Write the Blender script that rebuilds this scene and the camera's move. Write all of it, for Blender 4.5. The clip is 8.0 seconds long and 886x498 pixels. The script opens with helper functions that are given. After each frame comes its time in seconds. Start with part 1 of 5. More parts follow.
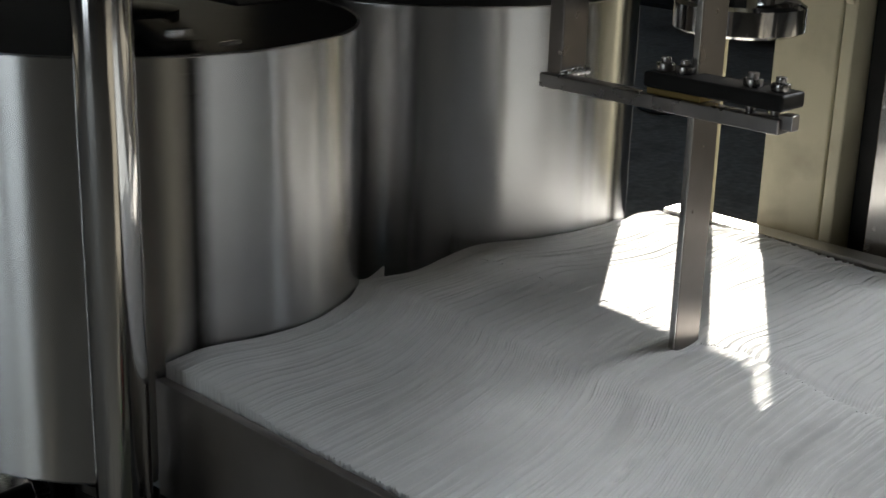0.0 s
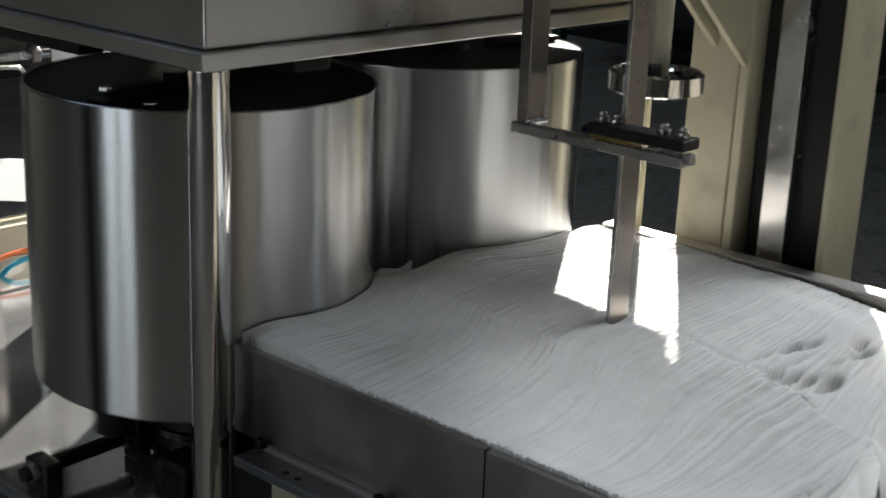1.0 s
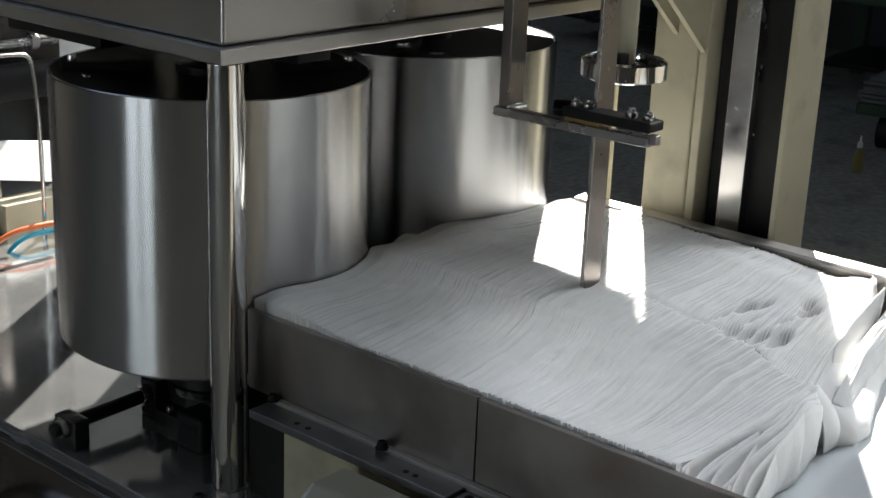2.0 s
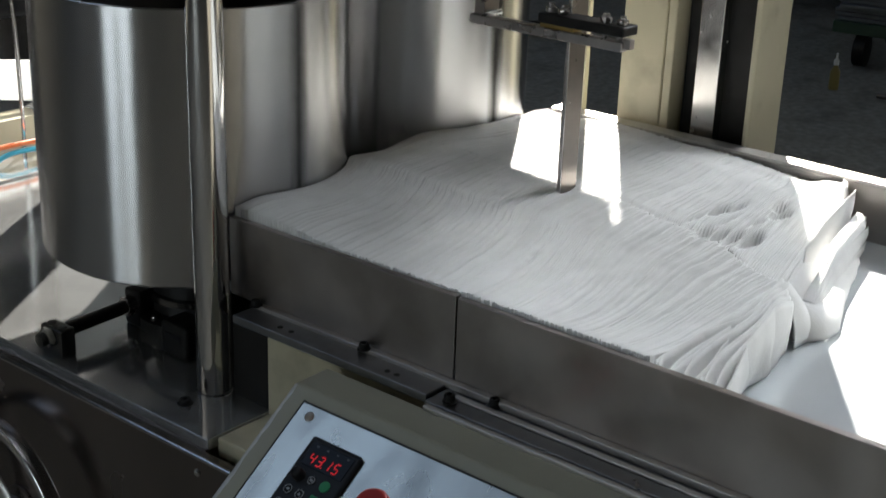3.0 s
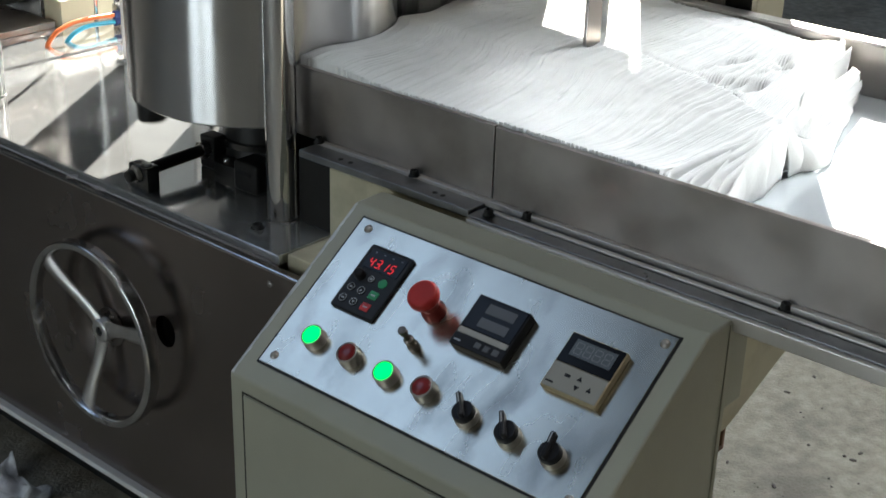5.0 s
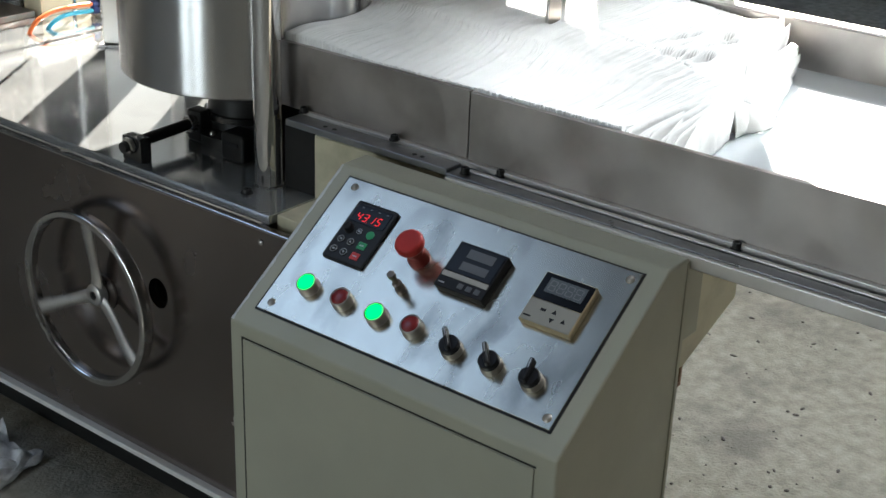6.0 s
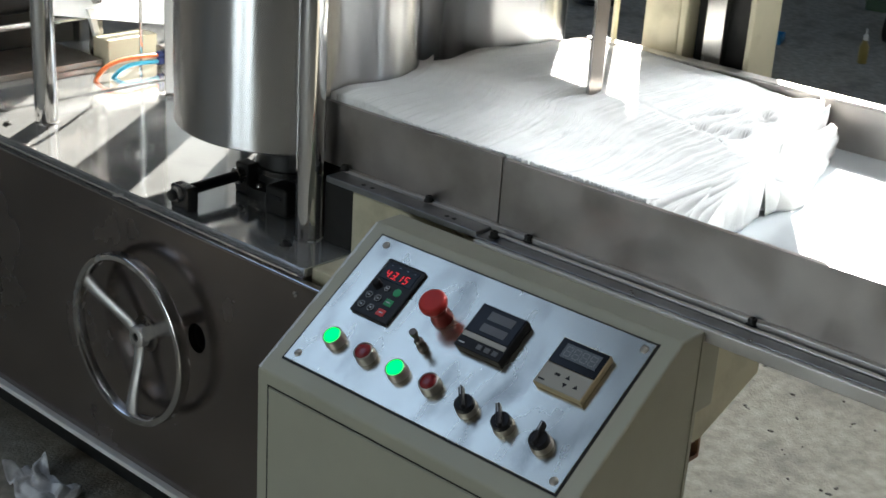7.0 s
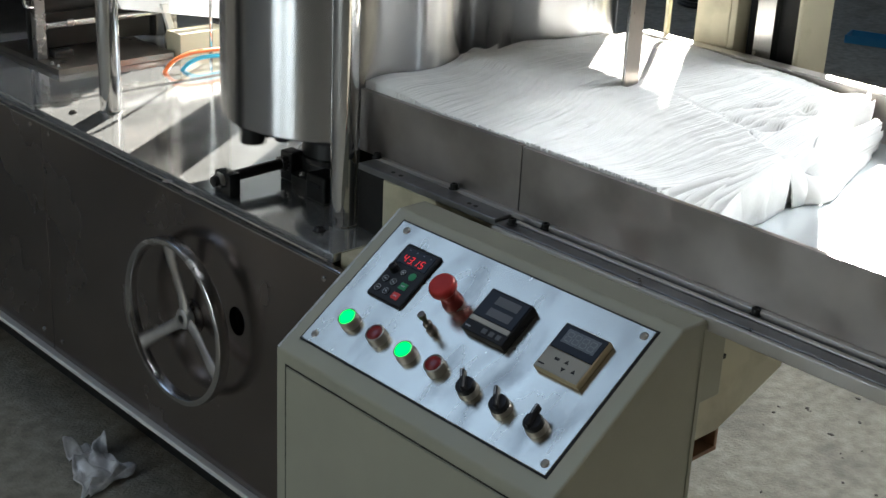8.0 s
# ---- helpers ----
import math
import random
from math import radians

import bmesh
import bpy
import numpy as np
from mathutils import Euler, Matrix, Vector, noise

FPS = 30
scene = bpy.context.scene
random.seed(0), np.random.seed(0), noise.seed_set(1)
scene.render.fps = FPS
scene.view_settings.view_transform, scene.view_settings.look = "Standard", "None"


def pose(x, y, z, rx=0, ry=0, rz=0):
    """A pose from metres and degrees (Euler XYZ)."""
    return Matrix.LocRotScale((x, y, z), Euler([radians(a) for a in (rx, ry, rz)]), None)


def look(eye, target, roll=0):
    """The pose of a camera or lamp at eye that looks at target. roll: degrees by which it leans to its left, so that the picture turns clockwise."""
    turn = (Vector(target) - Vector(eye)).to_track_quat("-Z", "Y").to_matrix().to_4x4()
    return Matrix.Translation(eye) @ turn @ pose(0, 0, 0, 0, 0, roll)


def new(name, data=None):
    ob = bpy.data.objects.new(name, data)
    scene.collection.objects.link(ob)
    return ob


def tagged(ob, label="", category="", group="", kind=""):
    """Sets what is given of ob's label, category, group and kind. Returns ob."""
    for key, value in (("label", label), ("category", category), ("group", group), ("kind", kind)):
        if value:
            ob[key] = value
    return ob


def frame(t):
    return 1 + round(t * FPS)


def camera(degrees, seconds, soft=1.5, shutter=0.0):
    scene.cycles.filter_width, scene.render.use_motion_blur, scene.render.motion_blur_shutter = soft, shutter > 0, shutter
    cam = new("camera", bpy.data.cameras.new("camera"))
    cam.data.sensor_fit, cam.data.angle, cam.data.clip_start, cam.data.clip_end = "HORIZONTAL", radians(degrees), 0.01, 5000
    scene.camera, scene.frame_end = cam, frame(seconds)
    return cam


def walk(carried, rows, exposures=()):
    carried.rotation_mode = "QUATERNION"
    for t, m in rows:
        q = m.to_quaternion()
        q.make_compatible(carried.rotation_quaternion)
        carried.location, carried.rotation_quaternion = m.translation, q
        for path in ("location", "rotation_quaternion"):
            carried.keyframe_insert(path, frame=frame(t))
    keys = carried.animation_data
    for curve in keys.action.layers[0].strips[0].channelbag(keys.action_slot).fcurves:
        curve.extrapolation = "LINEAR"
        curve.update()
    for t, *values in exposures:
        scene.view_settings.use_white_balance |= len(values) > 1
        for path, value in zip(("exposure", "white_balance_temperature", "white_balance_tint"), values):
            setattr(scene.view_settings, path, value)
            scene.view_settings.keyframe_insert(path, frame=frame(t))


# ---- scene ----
cam = camera(35.5, 8.0, shutter=0.35)
PATH = [
    (0, (0.208, 0.240, 1.437), (1.575, 1.560, 0.816), 1.7),
    (0.5, (0.085, 0.149, 1.4705), (1.4735, 1.4575, 0.871), 1.9),
    (1, (-0.157, -0.02, 1.552), (1.273, 1.249, 0.965), 2.4),
    (1.2, (-0.26, -0.096, 1.595), (1.179, 1.161, 1.006), 2.5),
    (2.3, (-0.321, -0.111, 1.604), (1.141, 1.099, 0.972), 2.5),
    (2.5, (-0.329, -0.114, 1.602), (1.135, 1.089, 0.962), 2.7),
    (3, (-0.341, -0.135, 1.585), (1.111, 1.038, 0.867), 2.0),
    (3.5, (-0.376, -0.165, 1.589), (1.049, 1.009, 0.821), 1.6),
    (4, (-0.438, -0.207, 1.595), (0.97, 0.97, 0.799), 2.4),
    (4.5, (-0.509, -0.268, 1.585), (0.891, 0.91, 0.778), 1.5),
    (5, (-0.573, -0.31, 1.581), (0.817, 0.863, 0.749), 1.7),
    (5.2, (-0.595, -0.33, 1.577), (0.79, 0.841, 0.734), 1.2),
    (6.3, (-0.781, -0.407, 1.582), (0.68, 0.693, 0.773), 2.4),
    (6.5, (-0.772, -0.422, 1.59), (0.683, 0.69, 0.787), 2.2),
    (7, (-0.747, -0.466, 1.606), (0.657, 0.747, 0.86), 3.7),
    (7.5, (-0.677, -0.552, 1.598), (0.651, 0.742, 0.848), 3.3),
    (8, (-0.654, -0.609, 1.595), (0.623, 0.737, 0.848), 2.7),
]
# the clip's camera opens up as the dark console comes into view
STOPS = [(0.0, 1.17, 6580, 9), (0.5, 1.20, 6580, 9), (1.0, 1.40, 6530, 9), (2.5, 1.62, 6470, 9), (3.2, 1.74, 6540, 8), (3.9, 2.12, 6540, 7), (4.5, 2.42, 6540, 7),
         (5.2, 2.62, 6540, 7), (6.5, 2.86, 6540, 7), (7.0, 2.72, 6540, 7), (8.0, 2.58, 6540, 7)]
walk(cam, [(t, look(eye, target, roll)) for t, eye, target, roll in PATH], STOPS)

# ---- world, sun and added fill lamps ----
world = bpy.data.worlds.new("sky")
world.use_nodes = True
scene.world = world
wn = world.node_tree
sky = wn.nodes.new("ShaderNodeTexSky")
sky.sky_type, sky.sun_disc = "NISHITA", False
SUN_AZ, SUN_EL = 33.4, 33.0        # degrees from +x towards +y, and above the horizon
sky.sun_elevation, sky.sun_rotation = radians(SUN_EL), radians(90 - SUN_AZ)
wn.links.new(sky.outputs[0], wn.nodes["Background"].inputs[0])
wn.nodes["Background"].inputs[1].default_value = 0.09


def sun_dir():
    a, e = radians(SUN_AZ), radians(SUN_EL)
    return Vector((math.cos(a) * math.cos(e), math.sin(a) * math.cos(e), math.sin(e)))


sun = new("sun", bpy.data.lights.new("sun", "SUN"))
sun.data.energy, sun.data.angle, sun.data.color = 5.0, radians(0.5), (1.0, 0.95, 0.87)
sun.matrix_world = look(sun_dir() * 20, (0, 0, 0))


def fill_lamp(name, centre, normal, width, height, power, colour):
    """An added area lamp at an unseen hall opening, in place of sky light."""
    lamp = new(name, bpy.data.lights.new(name, "AREA"))
    lamp.data.shape, lamp.data.size, lamp.data.size_y = "RECTANGLE", width, height
    lamp.data.energy, lamp.data.color = power, colour
    z = -Vector(normal).normalized()
    up = Vector((0, 0, 1)) if abs(z.z) < 0.9 else Vector((0, 1, 0))
    x = up.cross(z).normalized()
    y = z.cross(x)
    lamp.matrix_world = Matrix.Translation(centre) @ Matrix((x, y, z)).transposed().to_4x4()
    return lamp


HALL = dict(x0=-6.0, x1=9.0, y0=-7.0, y1=11.0, z=8.8)
# No windows are in view: lamps added for fill and for bands on the drums.
for wx in (2.9, 5.4, 7.9):
    fill_lamp("north_fill", (wx, 10.98, 3.6), (0, -1, 0), 1.5, 4.0, 1.4, (1.0, 0.95, 0.88))
for wy in (0.85, 2.15):
    fill_lamp("west_fill", (-5.98, wy, 1.2), (1, 0, 0), 1.05, 1.8, 7.0, (0.82, 0.91, 1.0))
fill_lamp("south_fill", (7.4, -6.98, 1.9), (0, 1, 0), 0.7, 3.0, 2.6, (0.75, 0.86, 1.0))
# Added warm lamp that puts a brown band into the drum's reflection.
fill_lamp("east_warm_fill", (8.98, -1.8, 1.9), (-1, 0, 0), 3.6, 2.6, 5.0, (1.0, 0.90, 0.74))
fill_lamp("roof_fill", (-2.7, 7.6, 8.78), (0, 0, -1), 4.4, 4.8, 3.7, (0.86, 0.975, 0.985))
overhead_lamp = fill_lamp("overhead_fill", (1.6, 0.4, 8.78), (-0.02, 0.04, -1), 1.8, 2.4, 2.0, (0.92, 0.96, 1.0))
overhead_lamp.data.spread = radians(46)         # added overhead lamp, its beam narrowed; no lantern shaft is built
high_east_lamp = fill_lamp("high_east_fill", (8.9, -0.4, 7.2), (-0.775, 0.10, -0.62), 5.2, 2.2, 12.6, (0.95, 0.97, 1.0))
high_east_lamp.data.spread = radians(36)      # added high lamp, narrowed towards the machine; no louvres are built


# ---- materials ----
def mat(name, base, rough=0.5, metal=0.0, vary=0.0, vscale=8.0, bump=0.0, bscale=60.0, rvary=0.0, stretch=(1, 1, 1),
        aniso=0.0, dark=None, dscale=3.0, damount=0.0, spec=0.5, emit=None, power=0.0, coat=0.0, island=0.0):
    """A surface with variation of colour, gloss and relief at two scales."""
    m = bpy.data.materials.new(name)
    m.use_nodes = True
    t = m.node_tree
    n, link = t.nodes, t.links.new
    b = n["Principled BSDF"]
    b.inputs["Base Color"].default_value = (*base, 1)
    b.inputs["Roughness"].default_value = rough
    b.inputs["Metallic"].default_value = metal
    b.inputs["Specular IOR Level"].default_value = spec
    b.inputs["Coat Weight"].default_value = coat
    if emit:
        b.inputs["Emission Color"].default_value = (*emit, 1)
        b.inputs["Emission Strength"].default_value = power
    co = n.new("ShaderNodeTexCoord")
    mp = n.new("ShaderNodeMapping")
    mp.inputs["Scale"].default_value = stretch
    link(co.outputs["Object"], mp.inputs["Vector"])

    def noise_tex(scale, detail=6.0):
        q = n.new("ShaderNodeTexNoise")
        q.inputs["Scale"].default_value, q.inputs["Detail"].default_value = scale, detail
        link(mp.outputs["Vector"], q.inputs["Vector"])
        return q.outputs["Fac"]

    def ramp(sock, lo, hi, a, c):
        q = n.new("ShaderNodeMapRange")
        q.inputs["From Min"].default_value, q.inputs["From Max"].default_value = lo, hi
        q.inputs["To Min"].default_value, q.inputs["To Max"].default_value = a, c
        link(sock, q.inputs["Value"])
        return q.outputs["Result"]

    colour = None
    if vary:
        q = n.new("ShaderNodeMix")
        q.data_type, q.blend_type = "RGBA", "MULTIPLY"
        q.inputs["Factor"].default_value = 1.0
        q.inputs["A"].default_value = (*base, 1)
        g = n.new("ShaderNodeCombineColor")
        v = ramp(noise_tex(vscale), 0.3, 0.7, 1 - vary, 1 + vary * 0.6)
        for k in range(3):
            link(v, g.inputs[k])
        link(g.outputs[0], q.inputs["B"])
        colour = q.outputs["Result"]
    if dark and damount:
        q = n.new("ShaderNodeMix")
        q.data_type = "RGBA"
        if colour:
            link(colour, q.inputs["A"])
        else:
            q.inputs["A"].default_value = (*base, 1)
        q.inputs["B"].default_value = (*dark, 1)
        link(ramp(noise_tex(dscale, 10.0), 0.52, 0.72, 0.0, damount), q.inputs["Factor"])
        colour = q.outputs["Result"]
    if colour:
        link(colour, b.inputs["Base Color"])
    if rvary:
        link(ramp(noise_tex(vscale * 1.7), 0.3, 0.7, max(0.02, rough - rvary), rough + rvary), b.inputs["Roughness"])
    if bump:
        q = n.new("ShaderNodeBump")
        q.inputs["Strength"].default_value, q.inputs["Distance"].default_value = 1.0, bump
        link(noise_tex(bscale, 4.0), q.inputs["Height"])
        link(q.outputs[0], b.inputs["Normal"])
    if aniso:
        b.inputs["Anisotropic"].default_value = aniso
        q = n.new("ShaderNodeTangent")
        q.direction_type, q.axis = "RADIAL", "Z"
        b.inputs["Anisotropic Rotation"].default_value = 0.25
        link(q.outputs[0], b.inputs["Tangent"])
    return m


M_DRUM = mat("turned_steel", (0.60, 0.60, 0.605), 0.27, 1.0, vary=0.03, vscale=1.5, stretch=(1, 1, 14), aniso=1.0)


def ripple(m, scale, depth, stretch):
    """Shallow waves in a turned or rolled sheet, which break up what it mirrors."""
    n, link = m.node_tree.nodes, m.node_tree.links.new
    co, mp, tex, bump = (n.new("ShaderNode" + k) for k in ("TexCoord", "Mapping", "TexNoise", "Bump"))
    mp.inputs["Scale"].default_value = stretch
    tex.inputs["Scale"].default_value, tex.inputs["Detail"].default_value = scale, 2.0
    bump.inputs["Strength"].default_value, bump.inputs["Distance"].default_value = 1.0, depth
    link(co.outputs["Object"], mp.inputs["Vector"])
    link(mp.outputs["Vector"], tex.inputs["Vector"])
    link(tex.outputs["Fac"], bump.inputs["Height"])
    link(bump.outputs[0], n["Principled BSDF"].inputs["Normal"])


ripple(M_DRUM, 14.0, 0.0012, (1, 1, 0.12))
M_POST = mat("polished_steel", (0.68, 0.67, 0.66), 0.11, 1.0, vary=0.06, vscale=10, rvary=0.02)
M_SHEET = mat("brushed_sheet", (0.62, 0.60, 0.575), 0.38, 1.0, vary=0.12, vscale=4, rvary=0.08, bump=0.0002, bscale=14)
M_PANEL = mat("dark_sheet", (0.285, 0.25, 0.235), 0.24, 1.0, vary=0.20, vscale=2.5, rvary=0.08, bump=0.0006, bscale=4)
M_DECK = mat("polished_deck", (0.74, 0.75, 0.75), 0.11, 0.84, vary=0.10, vscale=5, rvary=0.03, bump=0.0004, bscale=3, dark=(0.40, 0.40, 0.41), dscale=14, damount=0.3)
M_TROUGH = mat("trough_sheet", (0.43, 0.40, 0.38), 0.38, 1.0, vary=0.14, vscale=9, rvary=0.10, dark=(0.22, 0.195, 0.18), dscale=6, damount=0.6, bump=0.0004, bscale=12)
M_STEEL = mat("ground_steel", (0.42, 0.40, 0.39), 0.28, 1.0, vary=0.12, vscale=20, rvary=0.06)
M_CHROME = mat("chrome", (0.75, 0.74, 0.73), 0.07, 1.0, vary=0.05, vscale=30)
M_BLACK = mat("black_oxide", (0.016, 0.0155, 0.015), 0.40, 0.0, vary=0.2, vscale=40, bump=0.0002, spec=0.22)
M_CREAM = mat("cream_paint", (0.48, 0.445, 0.32), 0.45, 0.0, vary=0.08, vscale=6, rvary=0.08, dark=(0.25, 0.215, 0.15), dscale=11, damount=0.6, bump=0.0001, bscale=150)
M_CASE = mat("console_paint", (0.305, 0.30, 0.237), 0.42, 0.0, vary=0.07, vscale=8, rvary=0.06, bump=0.0001, bscale=220, dark=(0.20, 0.185, 0.15), dscale=4, damount=0.4)
M_PLATE = mat("brushed_plate", (0.62, 0.595, 0.51), 0.26, 1.0, vary=0.10, vscale=11, rvary=0.03, dark=(0.20, 0.195, 0.18), dscale=15, damount=0.75, stretch=(1, 0.45, 1))
M_TISSUE = mat("white_tissue", (0.87, 0.87, 0.86), 0.9, 0.0, vary=0.03, vscale=30, bump=0.0003, bscale=400, spec=0.1)
M_FLOOR = mat("concrete", (0.28, 0.262, 0.215), 0.85, 0.0, vary=0.30, vscale=30, bump=0.003, bscale=130, dark=(0.13, 0.118, 0.10), dscale=5, damount=0.8)
# Hall dimness is put into these near-black colours, which the steel mirrors.
M_WALL = mat("dark_hall_wall", (0.07, 0.068, 0.064), 0.85, 0.0, vary=0.15, vscale=1.2)
M_ROOF = mat("dark_hall_roof", (0.04, 0.04, 0.042), 0.7, 0.0, vary=0.15, vscale=1.2)
M_RED = mat("red_plastic", (0.34, 0.024, 0.021), 0.42, vary=0.08, vscale=40, spec=0.25)
M_GREEN_LIT = mat("lit_green_lens", (0.01, 0.26, 0.03), 0.35, emit=(0.0, 1.0, 0.07), power=0.65)
M_STRIP = mat("oily_strip", (0.27, 0.275, 0.285), 0.34, 1.0, vary=0.2, vscale=14, rvary=0.08, dark=(0.12, 0.115, 0.11), dscale=16, damount=0.5)
M_BLADE = mat("dull_bar", (0.25, 0.225, 0.21), 0.32, 1.0, vary=0.12, vscale=20, rvary=0.06)
M_RIM = mat("satin_rim", (0.62, 0.61, 0.60), 0.22, 1.0, vary=0.10, vscale=14, rvary=0.08)
M_BEZEL = mat("satin_bezel", (0.36, 0.335, 0.30), 0.48, 0.8, vary=0.08, vscale=30)
M_EDGE = mat("bright_edge", (0.76, 0.74, 0.71), 0.42, 0.25, vary=0.08, vscale=20)
M_BRASS = mat("brass", (0.36, 0.26, 0.10), 0.35, 1.0, vary=0.1, vscale=30)
M_SPOKE = mat("cast_spoke", (0.60, 0.58, 0.56), 0.42, 1.0, vary=0.15, vscale=30, bump=0.0004, bscale=180)
M_SCREEN = mat("smoked_window", (0.010, 0.011, 0.014), 0.14, vary=0.05, spec=0.12)
M_KEYPAD = mat("grey_keypad", (0.022, 0.024, 0.028), 0.42, vary=0.06, vscale=40, spec=0.2)
M_CTL = mat("dark_plastic", (0.016, 0.016, 0.018), 0.38, vary=0.08, vscale=40, spec=0.15)
M_CTLGREY = mat("grey_plastic", (0.30, 0.29, 0.27), 0.5, vary=0.05)
M_CTLTAN = mat("yellowed_plastic", (0.36, 0.29, 0.175), 0.5, vary=0.06)
M_SEG = mat("dim_segments", (0.085, 0.09, 0.10), 0.5)
M_REDLED = mat("red_digits", (0.3, 0.01, 0.01), 0.4, emit=(1.0, 0.02, 0.03), power=0.13)
M_KEYGREY = mat("light_key_print", (0.35, 0.37, 0.4), 0.5)
M_KEYGREEN = mat("green_key", (0.02, 0.22, 0.09), 0.4)
M_KEYRED = mat("red_key", (0.45, 0.03, 0.03), 0.4)
M_ORANGE = mat("orange_hose", (0.72, 0.16, 0.04), 0.35, vary=0.05)
M_BLUE = mat("blue_hose", (0.03, 0.33, 0.48), 0.35, vary=0.05)
M_WHITE = mat("white_board", (0.80, 0.80, 0.77), 0.5, vary=0.03)
M_GREENP = mat("green_machine_paint", (0.035, 0.075, 0.045), 0.45, vary=0.2, vscale=4, dark=(0.02, 0.02, 0.02), dscale=5, damount=0.6)
M_GREYP = mat("grey_sheet_goods", (0.16, 0.175, 0.185), 0.6, vary=0.12, vscale=6)
M_RUST = mat("rusty_channel", (0.20, 0.10, 0.05), 0.7, vary=0.3, vscale=20, bump=0.0005)
M_YELLOW = mat("yellow_plastic", (0.27, 0.21, 0.06), 0.5, vary=0.1)
M_RAG = mat("grubby_rag", (0.66, 0.66, 0.66), 0.9, vary=0.2, vscale=25, dark=(0.13, 0.12, 0.11), dscale=18, damount=0.75, bump=0.0006, bscale=300, spec=0.1)
M_DARKRED = mat("dark_red_lens", (0.16, 0.012, 0.012), 0.25)


# ---- builders ----
def rbox(bm, lo, hi, bev=0.0, seg=2):
    """A box with rounded edges, added to bm."""
    t = bmesh.new()
    bmesh.ops.create_cube(t, size=1.0)
    for v in t.verts:
        v.co = Vector([(lo[k] + hi[k]) / 2 + v.co[k] * (hi[k] - lo[k]) for k in range(3)])
    if bev:
        bmesh.ops.bevel(t, geom=t.edges[:], offset=bev, segments=seg, affect="EDGES", profile=0.5)
    merge(bm, t)


def merge(bm, t, m=None):
    me = bpy.data.meshes.new("tmp")
    if m is not None:
        bmesh.ops.transform(t, matrix=m, verts=t.verts)
    t.to_mesh(me)
    t.free()
    bm.from_mesh(me)
    bpy.data.meshes.remove(me)


def lathe(bm, profile, n=48, m=None, close=False):
    """A turned form about z from (radius, height) pairs."""
    t = bmesh.new()
    rings = []
    for r, z in profile:
        if r < 1e-6:
            rings.append([t.verts.new((0, 0, z))])
        else:
            rings.append([t.verts.new((r * math.cos(2 * math.pi * k / n), r * math.sin(2 * math.pi * k / n), z)) for k in range(n)])
    pairs = list(zip(rings, rings[1:])) + ([(rings[-1], rings[0])] if close else [])
    for a, b in pairs:
        for k in range(n):
            q = [a[k % len(a)], a[(k + 1) % n % len(a)], b[(k + 1) % n % len(b)], b[k % len(b)]]
            u = list(dict.fromkeys(q))
            if len(u) > 2:
                t.faces.new(u)
    bmesh.ops.recalc_face_normals(t, faces=t.faces[:])
    merge(bm, t, m)


def rod(bm, p, q, r, n=24, bev=None):
    """A round bar from p to q with softened ends."""
    p, q = Vector(p), Vector(q)
    d = q - p
    b = min(r * 0.12, 0.002) if bev is None else bev
    m = Matrix.Translation(p) @ d.to_track_quat("Z", "Y").to_matrix().to_4x4()
    h = d.length
    lathe(bm, [(0, 0), (r - b, 0), (r, b), (r, h - b), (r - b, h), (0, h)], n, m)


def tube(bm, pts, r, n=12):
    """A bent round bar or hose along a smooth line."""
    pts = [Vector(p) for p in pts]
    rings = []
    up = Vector((0.3, 0.5, 0.81))
    for k, p in enumerate(pts):
        d = (pts[min(k + 1, len(pts) - 1)] - pts[max(k - 1, 0)]).normalized()
        a = d.cross(up).normalized()
        b = d.cross(a)
        rings.append([bm.verts.new(p + (a * math.cos(2 * math.pi * i / n) + b * math.sin(2 * math.pi * i / n)) * r) for i in range(n)])
    for a, b in zip(rings, rings[1:]):
        for i in range(n):
            bm.faces.new((a[i], a[(i + 1) % n], b[(i + 1) % n], b[i]))
    bm.faces.new(rings[0][::-1])
    bm.faces.new(rings[-1])


def curve_pts(ctrl, n=8):
    """A smooth line through the points given."""
    c = [Vector(p) for p in ctrl]
    c = [c[0] * 2 - c[1]] + c + [c[-1] * 2 - c[-2]]
    out = []
    for k in range(1, len(c) - 2):
        for i in range(n):
            t = i / n
            a, b, d, e = c[k - 1], c[k], c[k + 1], c[k + 2]
            out.append(0.5 * ((2 * b) + (d - a) * t + (2 * a - 5 * b + 4 * d - e) * t * t + (3 * b - a - 3 * d + e) * t ** 3))
    return out + [c[-2]]


def prism(bm, outline, axis, lo, hi, bev=0.0, seg=2):
    """An outline in the plane across axis, drawn out from lo to hi."""
    t = bmesh.new()
    def place(p, v):
        a = list(p)
        a.insert(axis, v)
        return a
    f = t.faces.new([t.verts.new(place(p, lo)) for p in outline])
    ext = bmesh.ops.extrude_face_region(t, geom=[f])
    move = [0, 0, 0]
    move[axis] = hi - lo
    bmesh.ops.translate(t, vec=move, verts=[g for g in ext["geom"] if isinstance(g, bmesh.types.BMVert)])
    bmesh.ops.recalc_face_normals(t, faces=t.faces[:])
    if bev:
        bmesh.ops.bevel(t, geom=t.edges[:], offset=bev, segments=seg, affect="EDGES", profile=0.5)
    merge(bm, t)


def soften(ob):
    """Keep broad faces flat in shading where they meet a rounded edge."""
    w = ob.modifiers.new("even_normals", "WEIGHTED_NORMAL")
    w.keep_sharp, w.weight = True, 90
    return ob


